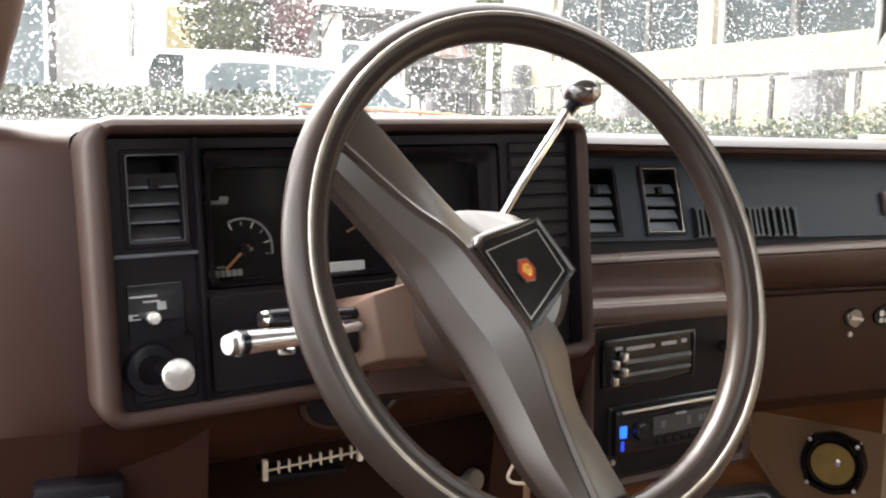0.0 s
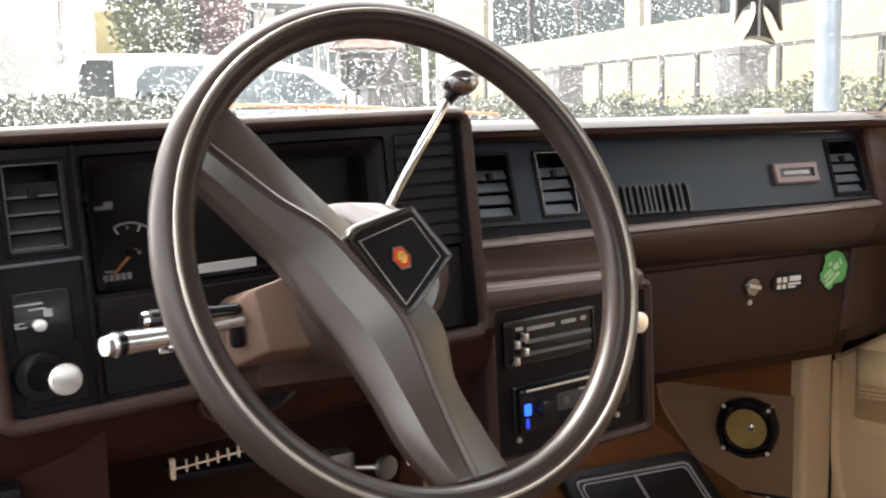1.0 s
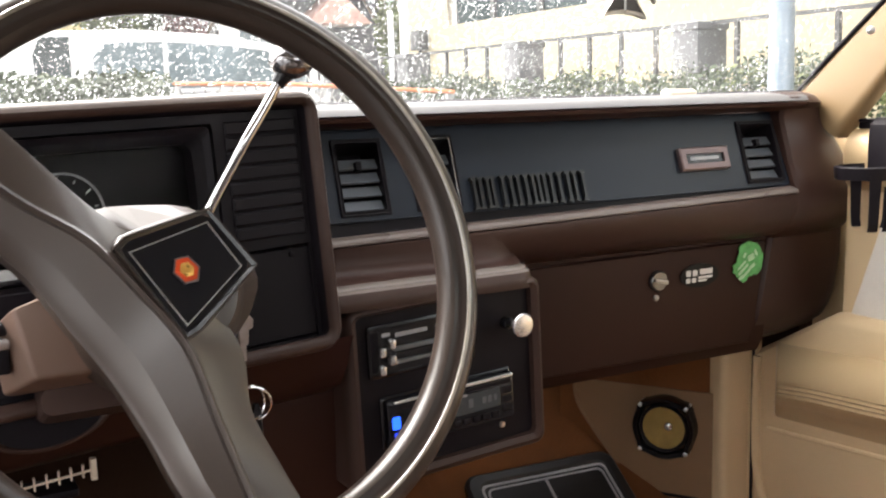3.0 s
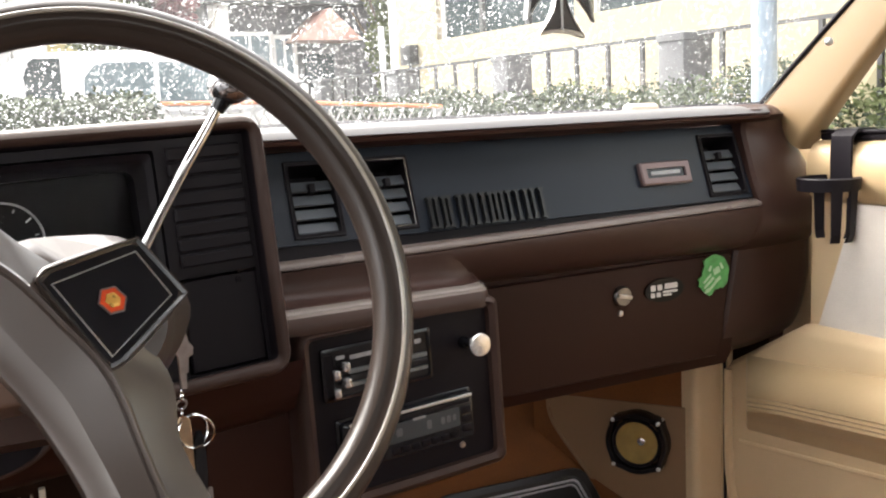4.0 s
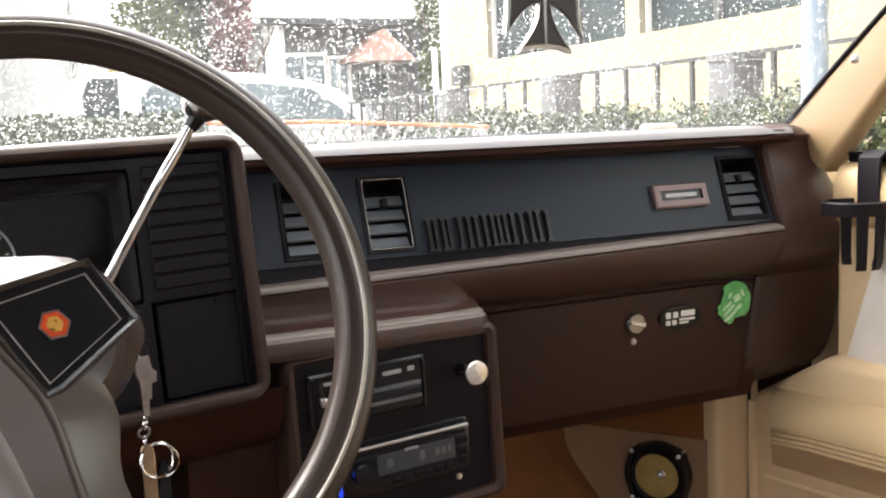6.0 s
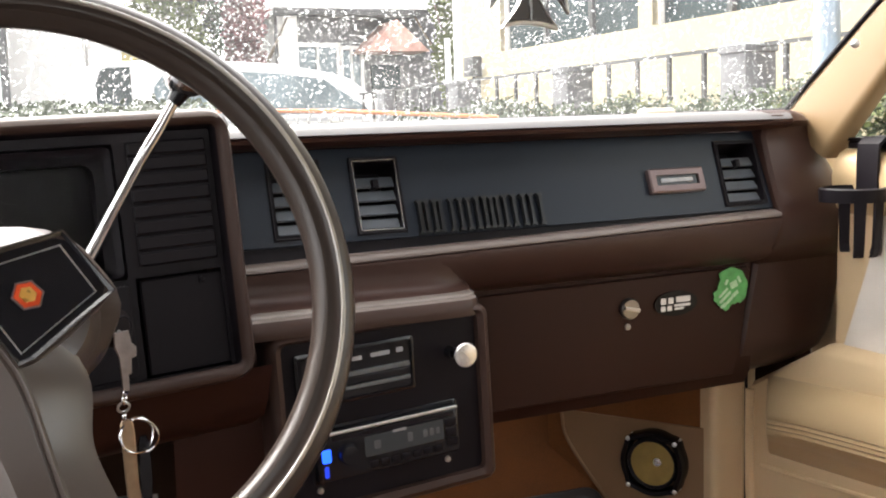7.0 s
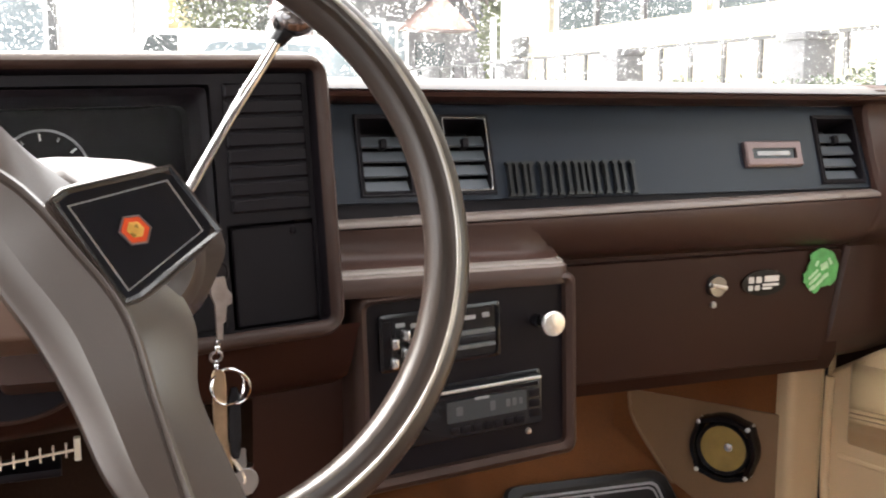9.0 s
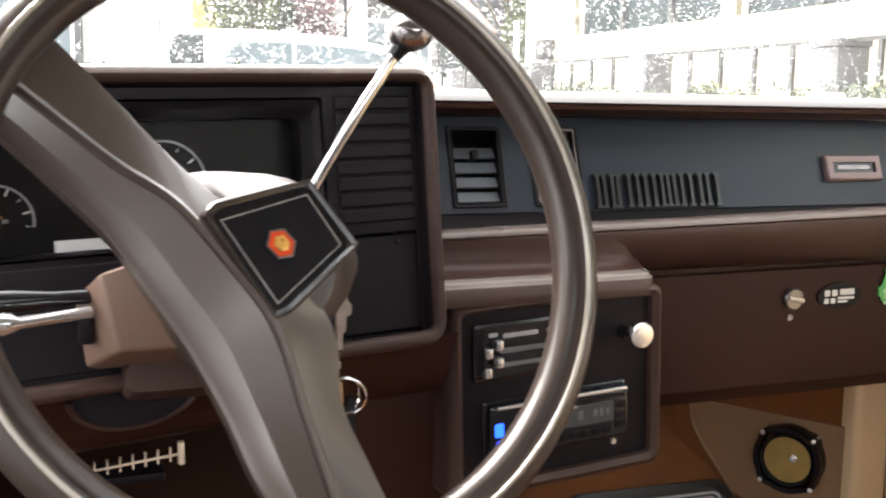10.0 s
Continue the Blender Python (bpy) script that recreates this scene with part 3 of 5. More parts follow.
# stickers on the glovebox lid
st = thing("oval_sticker", pose(0.4095, 1.0655, 0.7055), "black oval sticker with plain white bars", "sticker")
part("backing", plate([(0.0335 * math.cos(a), 0.0165 * math.sin(a)) for a in (2 * math.pi * k / 28 for k in range(28))], 0.0005, -0.0012), material("black_sticker_film", (0.0025, 0.0025, 0.003), 0.4, vary=0.1, bump=0.0, spec=0.2), st)
for a, b, c, d in ((-0.024, -0.016, 0.000, 0.008), (-0.0125, -0.0045, 0.000, 0.008), (-0.024, -0.017, -0.009, -0.0025), (-0.014, -0.007, -0.009, -0.0025), (0.0, 0.022, 0.001, 0.0085), (-0.003, 0.022, -0.0045, -0.0012), (-0.003, 0.012, -0.0085, -0.0058)):
    part("printed_bar", plate(rr(a, b, c, d, 0.0012, 2), -0.001, -0.0018), WHITE, st, smooth=0)
gs = thing("green_sticker", pose(0.4985, 1.0655, 0.7155), "round torn green sticker on the glovebox lid", "sticker")
out = []
for k in range(40):
    a = 2 * math.pi * k / 40
    r = 0.0270 + 0.0007 * math.sin(9 * a)
    if 185 < math.degrees(a) < 262:
        r *= 1.10 + 0.05 * math.sin(a * 23)
    elif 262 <= math.degrees(a) < 300:
        r *= 0.82
    elif 140 < math.degrees(a) <= 185:
        r *= 0.80
    out.append((r * math.cos(a), 0.0015 + r * 1.02 * math.sin(a)))
part("backing", plate(out, 0.0005, -0.0012), GREEN, gs, smooth=0)
for i, (cx, cz, w, h, rot) in enumerate(((-0.010, -0.010, 0.022, 0.004, 38), (-0.006, -0.017, 0.020, 0.004, 38), (-0.013, -0.004, 0.018, 0.0035, 38), (0.004, 0.006, 0.012, 0.009, 20), (0.006, -0.007, 0.012, 0.005, 30), (-0.008, 0.010, 0.008, 0.004, 60), (0.013, 0.012, 0.004, 0.010, 30), (-0.014, -0.021, 0.010, 0.0035, 38))):
    part("printed_bar", plate(rr(-w / 2, w / 2, -h / 2, h / 2, 0.001, 2), -0.001, -0.0017), PALE_GREEN, gs, at=pose(cx, 0, cz, 0, -rot, 0), smooth=0)

# small white dome on the dash top
solo("dash_sensor", loft([[(0.0 + x, y, 0.0) for x, y in rr(-0.026, 0.026, -0.014, 0.014, 0.010, 4)], [(x, y, 0.005) for x, y in rr(-0.026, 0.026, -0.014, 0.014, 0.010, 4)], [(x * 0.8, y * 0.7, 0.009) for x, y in rr(-0.026, 0.026, -0.014, 0.014, 0.010, 4)]]), CREAM, "small white plastic dome on the dash top", "sensor", pose(0.439, 1.146, 0.9485))

# ---- instrument pod ----
POD = pose(-0.200, 0.912, 0.740, 0, 0, 9.4) @ pose(0, 0, 0, -5.0, 0, 0) @ pose(0, 0, 0, 0, -1.6, 0) @ pose(0.005, -0.006, -0.004)
pod = thing("instrument_cluster", POD, "brown-framed instrument cluster with black gauge and switch panels", "instrument cluster")
X0, X1, Z0, Z1 = -0.461, 0.0015, -0.003, 0.214
FX1, FZ0, FZ1 = 0.0045, -0.001, 0.217
loops = [xz(rr(X0 + 0.03, X1 - 0.03, Z0 + 0.03, Z1 - 0.02, 0.010, 5), 0.30)]
for u, y, r in ((0.60, 0.08, 0.017), (0.90, 0.03, 0.021), (1.0, 0.010, 0.024), (0.98, 0.0, 0.023), (0.88, -0.0065, 0.021), (0.66, -0.0108, 0.017), (0.40, -0.0110, 0.012), (0.15, -0.0085, 0.008), (0.0, -0.0035, 0.006)):
    loops.append(xz(rr(X0 - 0.0175 * u, FX1 + 0.0135 * u, FZ0 - 0.0150 * u, FZ1 + 0.0135 * u, r, 5), y))
part("frame", loft(loops, False, False), KNEE, pod, "rounded brown frame", smooth=50)
# thin pale skin paints the light on the frame's top
part("frame_top", loft([[(x, y - 0.0004, z + 0.0007) for x, y, z in lp[3:9]] for lp in loops[1:8]], False, False, closed=False), BROWN_SHEEN, pod, "top of the frame, painted pale for sky reflection", smooth=60)
part("inner_wall", loft([xz(rr(X0 + (-0.0005 + 0.003 * k), X1 + 0.003 * (1 - k), Z0 + 0.002 * (1 - k), Z1 + 0.003 * (1 - k), 0.006, 5), y) for k, y in ((0.0, -0.0036), (0.4, 0.000), (1.0, 0.012))], False, False), BLACK, pod, "black inner wall", smooth=50)
GX0, GX1, GZ0 = -0.384, -0.086, 0.088
face = part("face_panel", holed([X0, -0.450, -0.397, -0.390, GX0, GX1, -0.080, -0.002, X1], [Z0, -0.001, 0.059, GZ0, 0.098, 0.1265, 0.205, 0.2075, Z1 - 0.0005], {(1, 5), (4, 3), (4, 4), (4, 5), (6, 1), (6, 2)}, 0.006, 0.008), BLACK, pod, "black plastic panel")
part("back_plate", plate(rr(X0 - 0.012, X1 + 0.006, Z0 - 0.012, Z1 + 0.010, 0.01, 3), 0.075, 0.070), BLACK, pod)
# left vent
GAUGE_SLAT = material("dark_grey_slat", (0.024, 0.0235, 0.025), 0.35, vary=0.1, bump=0.03)
air_vent(pod, -0.450, -0.397, 0.1265, 0.205, 0.006, 4, GAUGE_SLAT, leaf=GAUGE_SLAT)
part("divider", block(X0, -0.388, -0.001, 0.006, 0.1195, 0.1225, 0.0006), SLAT, pod)
part("divider", block(-0.3925, -0.3885, -0.002, 0.006, Z0, Z1, 0.0006), BLACK, pod)
# gauges
part("gauge_recess", loft([xz(rr(GX0, GX1, GZ0, 0.205, 0.004, 3), 0.004), xz(rr(GX0, GX1, GZ0, 0.205, 0.004, 3), 0.045), ], False, True), BLACK, pod)
part("inner_hood", loft([xz(rr(GX0 + 0.002, GX1 - 0.002, GZ0 + 0.002, 0.203, 0.006, 3), 0.006), xz(rr(GX0 + 0.012, GX1 - 0.014, GZ0 + 0.004, 0.190, 0.010, 3), 0.022), xz(rr(GX0 + 0.012, GX1 - 0.014, GZ0 + 0.004, 0.190, 0.010, 3), 0.040)], False, False), BLACK, pod)
part("gauge_face", plate(rr(GX0 + 0.008, -0.1150, GZ0 + 0.002, 0.195, 0.004, 2), 0.042, 0.038), GAUGE, pod, "dark gauge face")


def dial(cx, cz, r, a0, a1, ticks, needle):
    arc_ = [radians(a1 + (a0 - a1) * k / 30) for k in range(31)]
    d = part("dial", loft([[((r - g) * math.cos(a), y, (r - g) * math.sin(a)) for g, y in ((0, 0.0), (0, -0.0018), (0.0018, -0.0018), (0.0018, 0.0))] for a in arc_]), GREY_PRINT, pod, "thin grey dial arc", at=pose(cx, 0.038, cz))
    for i in range(ticks):
        a = radians(a0 + (a1 - a0) * i / (ticks - 1))
        rr_ = r * 0.82
        part("scale_mark", block(-0.0028 if i % 2 == 0 else -0.0016, 0.0028 if i % 2 == 0 else 0.0016, -0.0012, 0.0, -0.0006, 0.0006), WHITE if i % 2 == 0 else GREY_PRINT, d, at=pose(rr_ * math.cos(a), 0, rr_ * math.sin(a), 0, -math.degrees(a), 0), smooth=0)
    part("needle", block(-r * 0.2, r * 0.85, -0.0045, -0.003, -0.0010, 0.0010), ORANGE, d, "orange needle", at=pose(0, 0, 0, 0, -needle, 0), smooth=0)
    part("needle_hub", spin([(0.0, -0.007), (0.004, -0.0065), (0.0048, -0.001)], 16), BLACK, d)


dial(-0.340, 0.118, 0.028, 118, -12, 6, 222)
dial(-0.213, 0.140, 0.035, 150, -20, 7, 205)
for i in range(6):
    part("odometer_digit_window", plate(rr(-0.372 + i * 0.0052, -0.368 + i * 0.0052, 0.0955, 0.1015, 0.0008, 1), 0.038, 0.0365), GREY_PRINT, pod, smooth=0)
for cx, cz, w, h in ((-0.363, 0.160, 0.022, 0.0035), (-0.355, 0.163, 0.008, 0.004), (-0.374, 0.171, 0.006, 0.008), (-0.361, 0.104, 0.008, 0.002), (-0.335, 0.118, 0.008, 0.003)):
    part("scale_print", plate(rr(cx - w / 2, cx + w / 2, cz - h / 2, cz + h / 2, 0.001, 2), 0.038, 0.0368), GREY_PRINT, pod, smooth=0)
part("shift_indicator", plate(rr(-0.300, -0.225, 0.0905, 0.1005, 0.001, 2), 0.038, 0.030, 0.0008), WHITE, pod, "pale gear indicator strip")
part("lens", plate(rr(GX0 + 0.003, GX1 - 0.003, GZ0 + 0.003, 0.202, 0.006, 2), 0.0125, 0.0115), LENS, pod, "clear instrument lens").visible_shadow = False
# light switches
part("switch_plate", plate(rr(-0.451, -0.405, 0.052, 0.098, 0.002, 2), 0.007, 0.0035, 0.0008), GLOSS_BLACK, pod)
for cx, cz, w, h in ((-0.438, 0.0945, 0.022, 0.0016), (-0.432, 0.0900, 0.014, 0.0016), (-0.447, 0.0800, 0.008, 0.0012), (-0.4455, 0.0765, 0.009, 0.0012), (-0.449, 0.0783, 0.003, 0.005), (-0.424, 0.086, 0.007, 0.0065)):
    part("printed_mark", plate(rr(cx - w / 2, cx + w / 2, cz - 0.006 - h / 2, cz - 0.006 + h / 2, 0.0005, 1), 0.0037, 0.0028), GREY_PRINT, pod, smooth=0)
part("wiper_knob", spin([(0.0, -0.0135), (0.0046, -0.0133), (0.0054, -0.0122), (0.0052, -0.006), (0.004, -0.004), (0.004, 0.006)], 22), KNOB, pod, "small silver knob", at=pose(-0.4345, 0, 0.0720))
part("light_knob", spin([(0.0, -0.0462), (0.0090, -0.0459), (0.0117, -0.0452), (0.0127, -0.0436), (0.0128, -0.0420), (0.0116, -0.0402), (0.006, -0.0395), (0.005, 0.006)], 30), KNOB, pod, "large round silver light knob", at=pose(-0.4275, 0, 0.0305))
part("knob_stem", spin([(0.0062, -0.0395), (0.0062, 0.004)], 16), BLACK, pod, at=pose(-0.4275, 0, 0.0305))
part("knob_collar", spin([(0.012, -0.004), (0.020, -0.004), (0.0215, 0.0), (0.0215, 0.007)], 28, caps=False), GLOSS_BLACK, pod, at=pose(-0.436, 0, 0.0300))
part("switch_panel", plate(rr(-0.451, -0.398, 0.003, 0.054, 0.003, 2), 0.007, 0.004, 0.001), BLACK, pod)
part("lower_panel", plate(rr(-0.385, -0.086, 0.002, 0.083, 0.003, 2), 0.007, 0.0035, 0.001), BLACK, pod)
# ribbed blank panel and pocket at the pod's right
n = 8
for i in range(n):
    za, zb = 0.2065 - (i + 1) * 0.1100 / n + 0.0009, 0.2065 - i * 0.1100 / n - 0.0009
    bm = plate(rr(-0.0745, -0.0040, za, zb, 0.0012, 1), 0.008, 0.0020, 0.0016)
    part("rib", bm, BLACK, pod, smooth=0)
pk = part("pocket_door", plate(rr(-0.0755, -0.0012, 0.0005, 0.0850, 0.002, 2), 0.012, 0.0085, 0.0012), BLACK, pod, "black pocket lid")
part("pull", spin([(0.0, -0.003), (0.003, -0.002), (0.0035, 0.002)], 12), BLACK, pk, at=pose(-0.020, 0.0085, 0.079))

# ---- centre stack ----
STK = pose(-0.025, 0.978, 0.65, 0, 0, 5) @ pose(0, 0, 0, 0, -2, 0)
stack = thing("center_stack", STK, "brown centre stack with a black radio and heater plate", "console")
loops = []
for g, up, y, r in ((0.016, 0.010, 0.14, 0.012), (0.016, 0.010, 0.022, 0.012), (0.016, 0.010, 0.010, 0.012), (0.0155, 0.0095, 0.002, 0.012), (0.0145, 0.009, -0.005, 0.012), (0.0115, 0.0080, -0.009, 0.011), (0.007, 0.0045, -0.011, 0.009), (0.001, 0.001, -0.007, 0.007), (0.0, 0.0, 0.004, 0.006)):
    loops.append(xz(rr(-0.112 - g, 0.111 + g, -0.087 - g, 0.087 + up, r, 5), y))
part("housing", loft(loops, False, False), KNEE, stack, "rounded brown housing", smooth=50)
SHELF = [(1.0152, 0.7985, 0.0), (1.0156, 0.7890, 0.0), (1.0152, 0.7800, 0.0), (1.0130, 0.7725, 0.1), (1.0065, 0.7685, 0.4), (0.9930, 0.7668, 0.9), (0.9835, 0.7660, 1.0), (0.9800, 0.7650, 1.0), (0.9795, 0.7636, 1.0), (0.9770, 0.7640, 1.0), (0.9710, 0.7615, 1.0), (0.9672, 0.7570, 1.0), (0.9660, 0.7500, 1.0), (0.9670, 0.7440, 1.0)]


def lip_y(z):
    """Where the ledge's face lies at a height."""
    for (ya, za), (yb, zb) in zip(LOWER[8:], LOWER[9:]):
        if zb <= z <= za:
            return ya + (yb - ya) * (za - z) / (za - zb)
    return 1.0155 if z > 0.8 else 1.06


rows = []
for x, back, early in [(-0.215 + 0.020 * i, 0.0, 0.0) for i in range(14)] + [(0.056, 0.0, 0.08), (0.066, 0.0, 0.25), (0.076, 0.01, 0.50), (0.084, 0.05, 0.75), (0.090, 0.15, 0.92), (0.0945, 0.36, 1.0), (0.0970, 0.64, 1.0), (0.0985, 1.0, 1.0)]:
    row = []
    for y, z, k in SHELF:
        yy, zz = y + k * 0.087 * (x + 0.025), z - k * 0.012 * (x + 0.025) - 0.0035 * k
        b = back + (early - back) * (1 - k)
        row.append((x, yy + (lip_y(zz) + 0.004 - yy) * b, zz))
    rows.append(row)
wpart("shelf_root", loft([r[:6] for r in rows[::-1]], False, False, closed=False), BROWN_MID, dash, "brown hollow between ledge and shelf", smooth=60)
# the shelf's upward face has its reflected light painted in
wpart("stack_shelf", loft([r[5:11] for r in rows[::-1]], False, False, closed=False), BROWN_SHEEN, dash, "shelf swelling out over the radio, painted pale for windshield reflection", smooth=60)
wpart("shelf_front", loft([r[10:] for r in rows[::-1]], False, False, closed=False), KNEE, dash, "rolled brown front of the shelf", smooth=60)
part("face_plate", plate(rr(-0.1125, 0.1115, -0.0875, 0.0875, 0.005, 2), 0.010, 0.0), BLACK, stack, "black face plate")
hv = part("heater_control", loft([xz(rr(-0.099, 0.034, 0.018, 0.075, 0.003, 2), 0.001), xz(rr(-0.099, 0.034, 0.018, 0.075, 0.003, 2), -0.004), xz(rr(-0.096, 0.031, 0.021, 0.072, 0.003, 2), -0.005), xz(rr(-0.096, 0.031, 0.021, 0.072, 0.003, 2), -0.002)], True, True), GLOSS_BLACK, stack, "black slide heater control")
for z0, z1, x0, x1, m in ((0.0440, 0.0485, -0.068, 0.028, DIM_PRINT), (0.0300, 0.0340, -0.068, 0.028, DIM_PRINT), (0.0355, 0.0425, -0.068, 0.028, GLOSS_BLACK)):
    part("slot", plate(rr(x0, x1, z0, z1, 0.001, 2), -0.001, -0.0055, 0.0005), m, hv)
part("dark_bay", plate(rr(-0.095, -0.086, 0.024, 0.068, 0.001, 1), -0.0015, -0.003), BLACK, hv)
for cx, cz, w, h in ((-0.045, 0.061, 0.040, 0.0045), (-0.004, 0.0615, 0.022, 0.0045), (0.0185, 0.062, 0.008, 0.005), (-0.076, 0.063, 0.010, 0.004)):
    part("label_bar", plate(rr(cx - w / 2, cx + w / 2, cz - h / 2, cz + h / 2, 0.0008, 1), -0.0018, -0.0028), GREY_PRINT, hv, smooth=0)
for cx, cz in ((-0.0735, 0.054), (-0.0735, 0.0365), (-0.0865, 0.0275), (-0.0855, 0.047)):
    part("slide_knob", block(cx - 0.0036, cx + 0.0036, -0.013, -0.003, cz - 0.005, cz + 0.005, 0.0012), CHROME_WORN, hv, "small chrome slide knob")
rad = part("radio", loft([xz(rr(-0.0885, 0.082, -0.0625, -0.0035, 0.003, 2), 0.001), xz(rr(-0.0885, 0.082, -0.0625, -0.0035, 0.003, 2), -0.002), xz(rr(-0.086, 0.0795, -0.060, -0.006, 0.004, 3), -0.004), xz(rr(-0.0855, 0.079, -0.0595, -0.0065, 0.004, 3), -0.012), xz(rr(-0.083, 0.0765, -0.057, -0.009, 0.004, 3), -0.014)]), GLOSS_BLACK, stack, "black car stereo with a blue lit button")
part("top_bar", plate(rr(-0.078, 0.076, -0.0105, -0.0075, 0.001, 2), -0.012, -0.0150, 0.0005), SILVER, rad, "thin silver bar over the disc slot")
part("disc_slot", plate(rr(-0.070, 0.072, -0.0165, -0.0128, 0.001, 1), -0.0135, -0.0145), BLACK, rad)
part("display", plate(rr(-0.034, 0.058, -0.041, -0.0195, 0.0015, 2), -0.0135, -0.0148), LCD, rad, "dim radio display")
for cx, w, h in ((-0.020, 0.0075, 0.009), (0.018, 0.006, 0.010), (0.036, 0.005, 0.008), (0.0435, 0.005, 0.008), (0.051, 0.004, 0.007)):
    part("display_mark", plate(rr(cx - w / 2, cx + w / 2, -0.030 - h / 2, -0.030 + h / 2, 0.001, 1), -0.0147, -0.0153), DIM_PRINT, rad, smooth=0)
part("brand_bar", plate(rr(-0.002, 0.014, -0.0212, -0.0186, 0.0006, 1), -0.0138, -0.0152), GREY_PRINT, rad, smooth=0)
part("blue_button", plate(rr(-0.0815, -0.0715, -0.038, -0.024, 0.002, 2), -0.013, -0.0152, 0.0008), BLUE_LIGHT, rad, "glowing blue button")
part("blue_button", plate(rr(-0.080, -0.0745, -0.054, -0.041, 0.002, 2), -0.013, -0.0146, 0.0008), glowing("dim_blue_button", (0.01, 0.04, 0.6), 0.3), rad)
part("volume_knob", spin([(0.0, -0.024), (0.009, -0.0235), (0.0105, -0.021), (0.011, -0.013)], 24), GLOSS_BLACK, rad, at=pose(-0.054, 0, -0.032))
for i in range(7):
    part("button", block(-0.030 + i * 0.0125, -0.020 + i * 0.0125, -0.0158, -0.013, -0.0535, -0.0465, 0.001), BLACK, rad)
for i in range(3):
    part("button", block(0.061, 0.0735, -0.0158, -0.013, -0.0285 - i * 0.0105, -0.0205 - i * 0.0105, 0.001), BLACK, rad)
for cx in (-0.081, 0.068):
    part("screw", spin([(0.0, -0.003), (0.0032, -0.0025), (0.0038, 0.001)], 12), SILVER, stack, at=pose(cx, 0, -0.070))
part("pull_knob", spin([(0.0, -0.0342), (0.0080, -0.0339), (0.0104, -0.0333), (0.0112, -0.0320), (0.0114, -0.0305), (0.0095, -0.0295), (0.004, -0.0292), (0.0035, 0.002)], 26), KNOB, stack, "round silver pull knob", at=pose(0.0815, 0, 0.050) @ Matrix.Diagonal((1.18, 1.0, 1.18, 1)))
part("knob_stem", spin([(0.0045, -0.0292), (0.0045, 0.001)], 14), BLACK, stack, at=pose(0.0815, 0, 0.050))
part("knob_ring", spin([(0.0035, -0.010), (0.006, -0.010), (0.0068, -0.006), (0.0068, 0.002)], 20, caps=False), GLOSS_BLACK, stack, at=pose(0.0785, 0, 0.0485))

# ---- lower driver's panel under the cluster ----
bm = loft([[(x, y, z) for y, z in ((0.012, -0.010), (0.022, -0.022), (0.034, -0.045), (0.050, -0.064), (0.080, -0.076), (0.14, -0.084), (0.30, -0.086))] for x in (-0.49, -0.30, -0.10, 0.04)], False, False, closed=False)
part("knee_panel", bm, BROWN, dash, "plain dark brown lower panel", at=dash.matrix_basis.inverted() @ POD)
arc = [(-0.253 + 0.050 * math.cos(a), 0.010 + 0.018 * math.sin(a), -0.020 - 0.030 * math.sin(a)) for a in (math.pi * k / 20 for k in range(21))]
part("column_opening_rim", tube(arc, 0.0028, 8), KNEE, dash, "rounded rim of the column opening", at=dash.matrix_basis.inverted() @ POD)
part("column_opening", plate([(-0.253 + 0.048 * math.cos(a), -0.018 - 0.029 * math.sin(a)) for a in (math.pi * k / 20 for k in range(21))], 0.05, 0.018), BLACK, dash, at=dash.matrix_basis.inverted() @ POD)
wpart("filler_panel", profile_bm([(1.005, 0.765), (0.988, 0.72), (0.995, 0.60), (1.01, 0.50), (1.03, 0.42), (1.06, 0.36)], -0.243, -0.135, 2), BROWN, dash)

# ---- steering column ----
WC = Vector((-0.3572, 0.6756, 0.8545))
WN = Vector((0.11669719, -0.91855904, 0.37766528))
WU = Vector((0.99316754, 0.10793069, -0.04437567))
WV = WN.cross(WU)
WHEEL_M = Matrix(((WU.x, -WN.x, WV.x, WC.x), (WU.y, -WN.y, WV.y, WC.y), (WU.z, -WN.z, WV.z, WC.z), (0, 0, 0, 1)))
column = thing("steering_column", pose(-0.37, 0.90, 0.74), "tan-brown steering column with chrome levers", "steering column")
loops = []
for lp in (((-0.4625, 0.744, 0.773), (-0.473, 0.747, 0.824), (-0.446, 0.740, 0.833), (-0.342, 0.735, 0.838), (-0.335, 0.742, 0.774)),
           ((-0.481, 0.792, 0.752), (-0.487, 0.790, 0.801), (-0.470, 0.785, 0.8165), (-0.342, 0.785, 0.832), (-0.330, 0.790, 0.755)),
           ((-0.470, 0.90, 0.722), (-0.476, 0.90, 0.776), (-0.462, 0.90, 0.792), (-0.342, 0.90, 0.80), (-0.330, 0.90, 0.722)),
           ((-0.460, 1.0, 0.700), (-0.466, 1.0, 0.745), (-0.452, 1.0, 0.760), (-0.342, 1.0, 0.765), (-0.335, 1.0, 0.700))):
    loops.append(lp)
bm = loft(loops)
bmesh.ops.bevel(bm, geom=bm.edges[:], offset=0.0032, segments=3, profile=0.5, affect="EDGES")
wpart("shroud", bm, TAN_SHROUD, column, "angular tan-brown shroud", smooth=24)
wpart("lower_cover", loft([[(x, y, z) for x, z in rr(-0.455, -0.335, z0, 0.750, 0.008, 3)] for y, z0 in ((0.806, 0.728), (0.86, 0.706), (0.98, 0.676))]), DARK_WOOD, column, smooth=28)
wpart("lever_slot", block(-0.4855, -0.476, 0.765, 0.778, 0.774, 0.799, 0.002), BLACK, column)
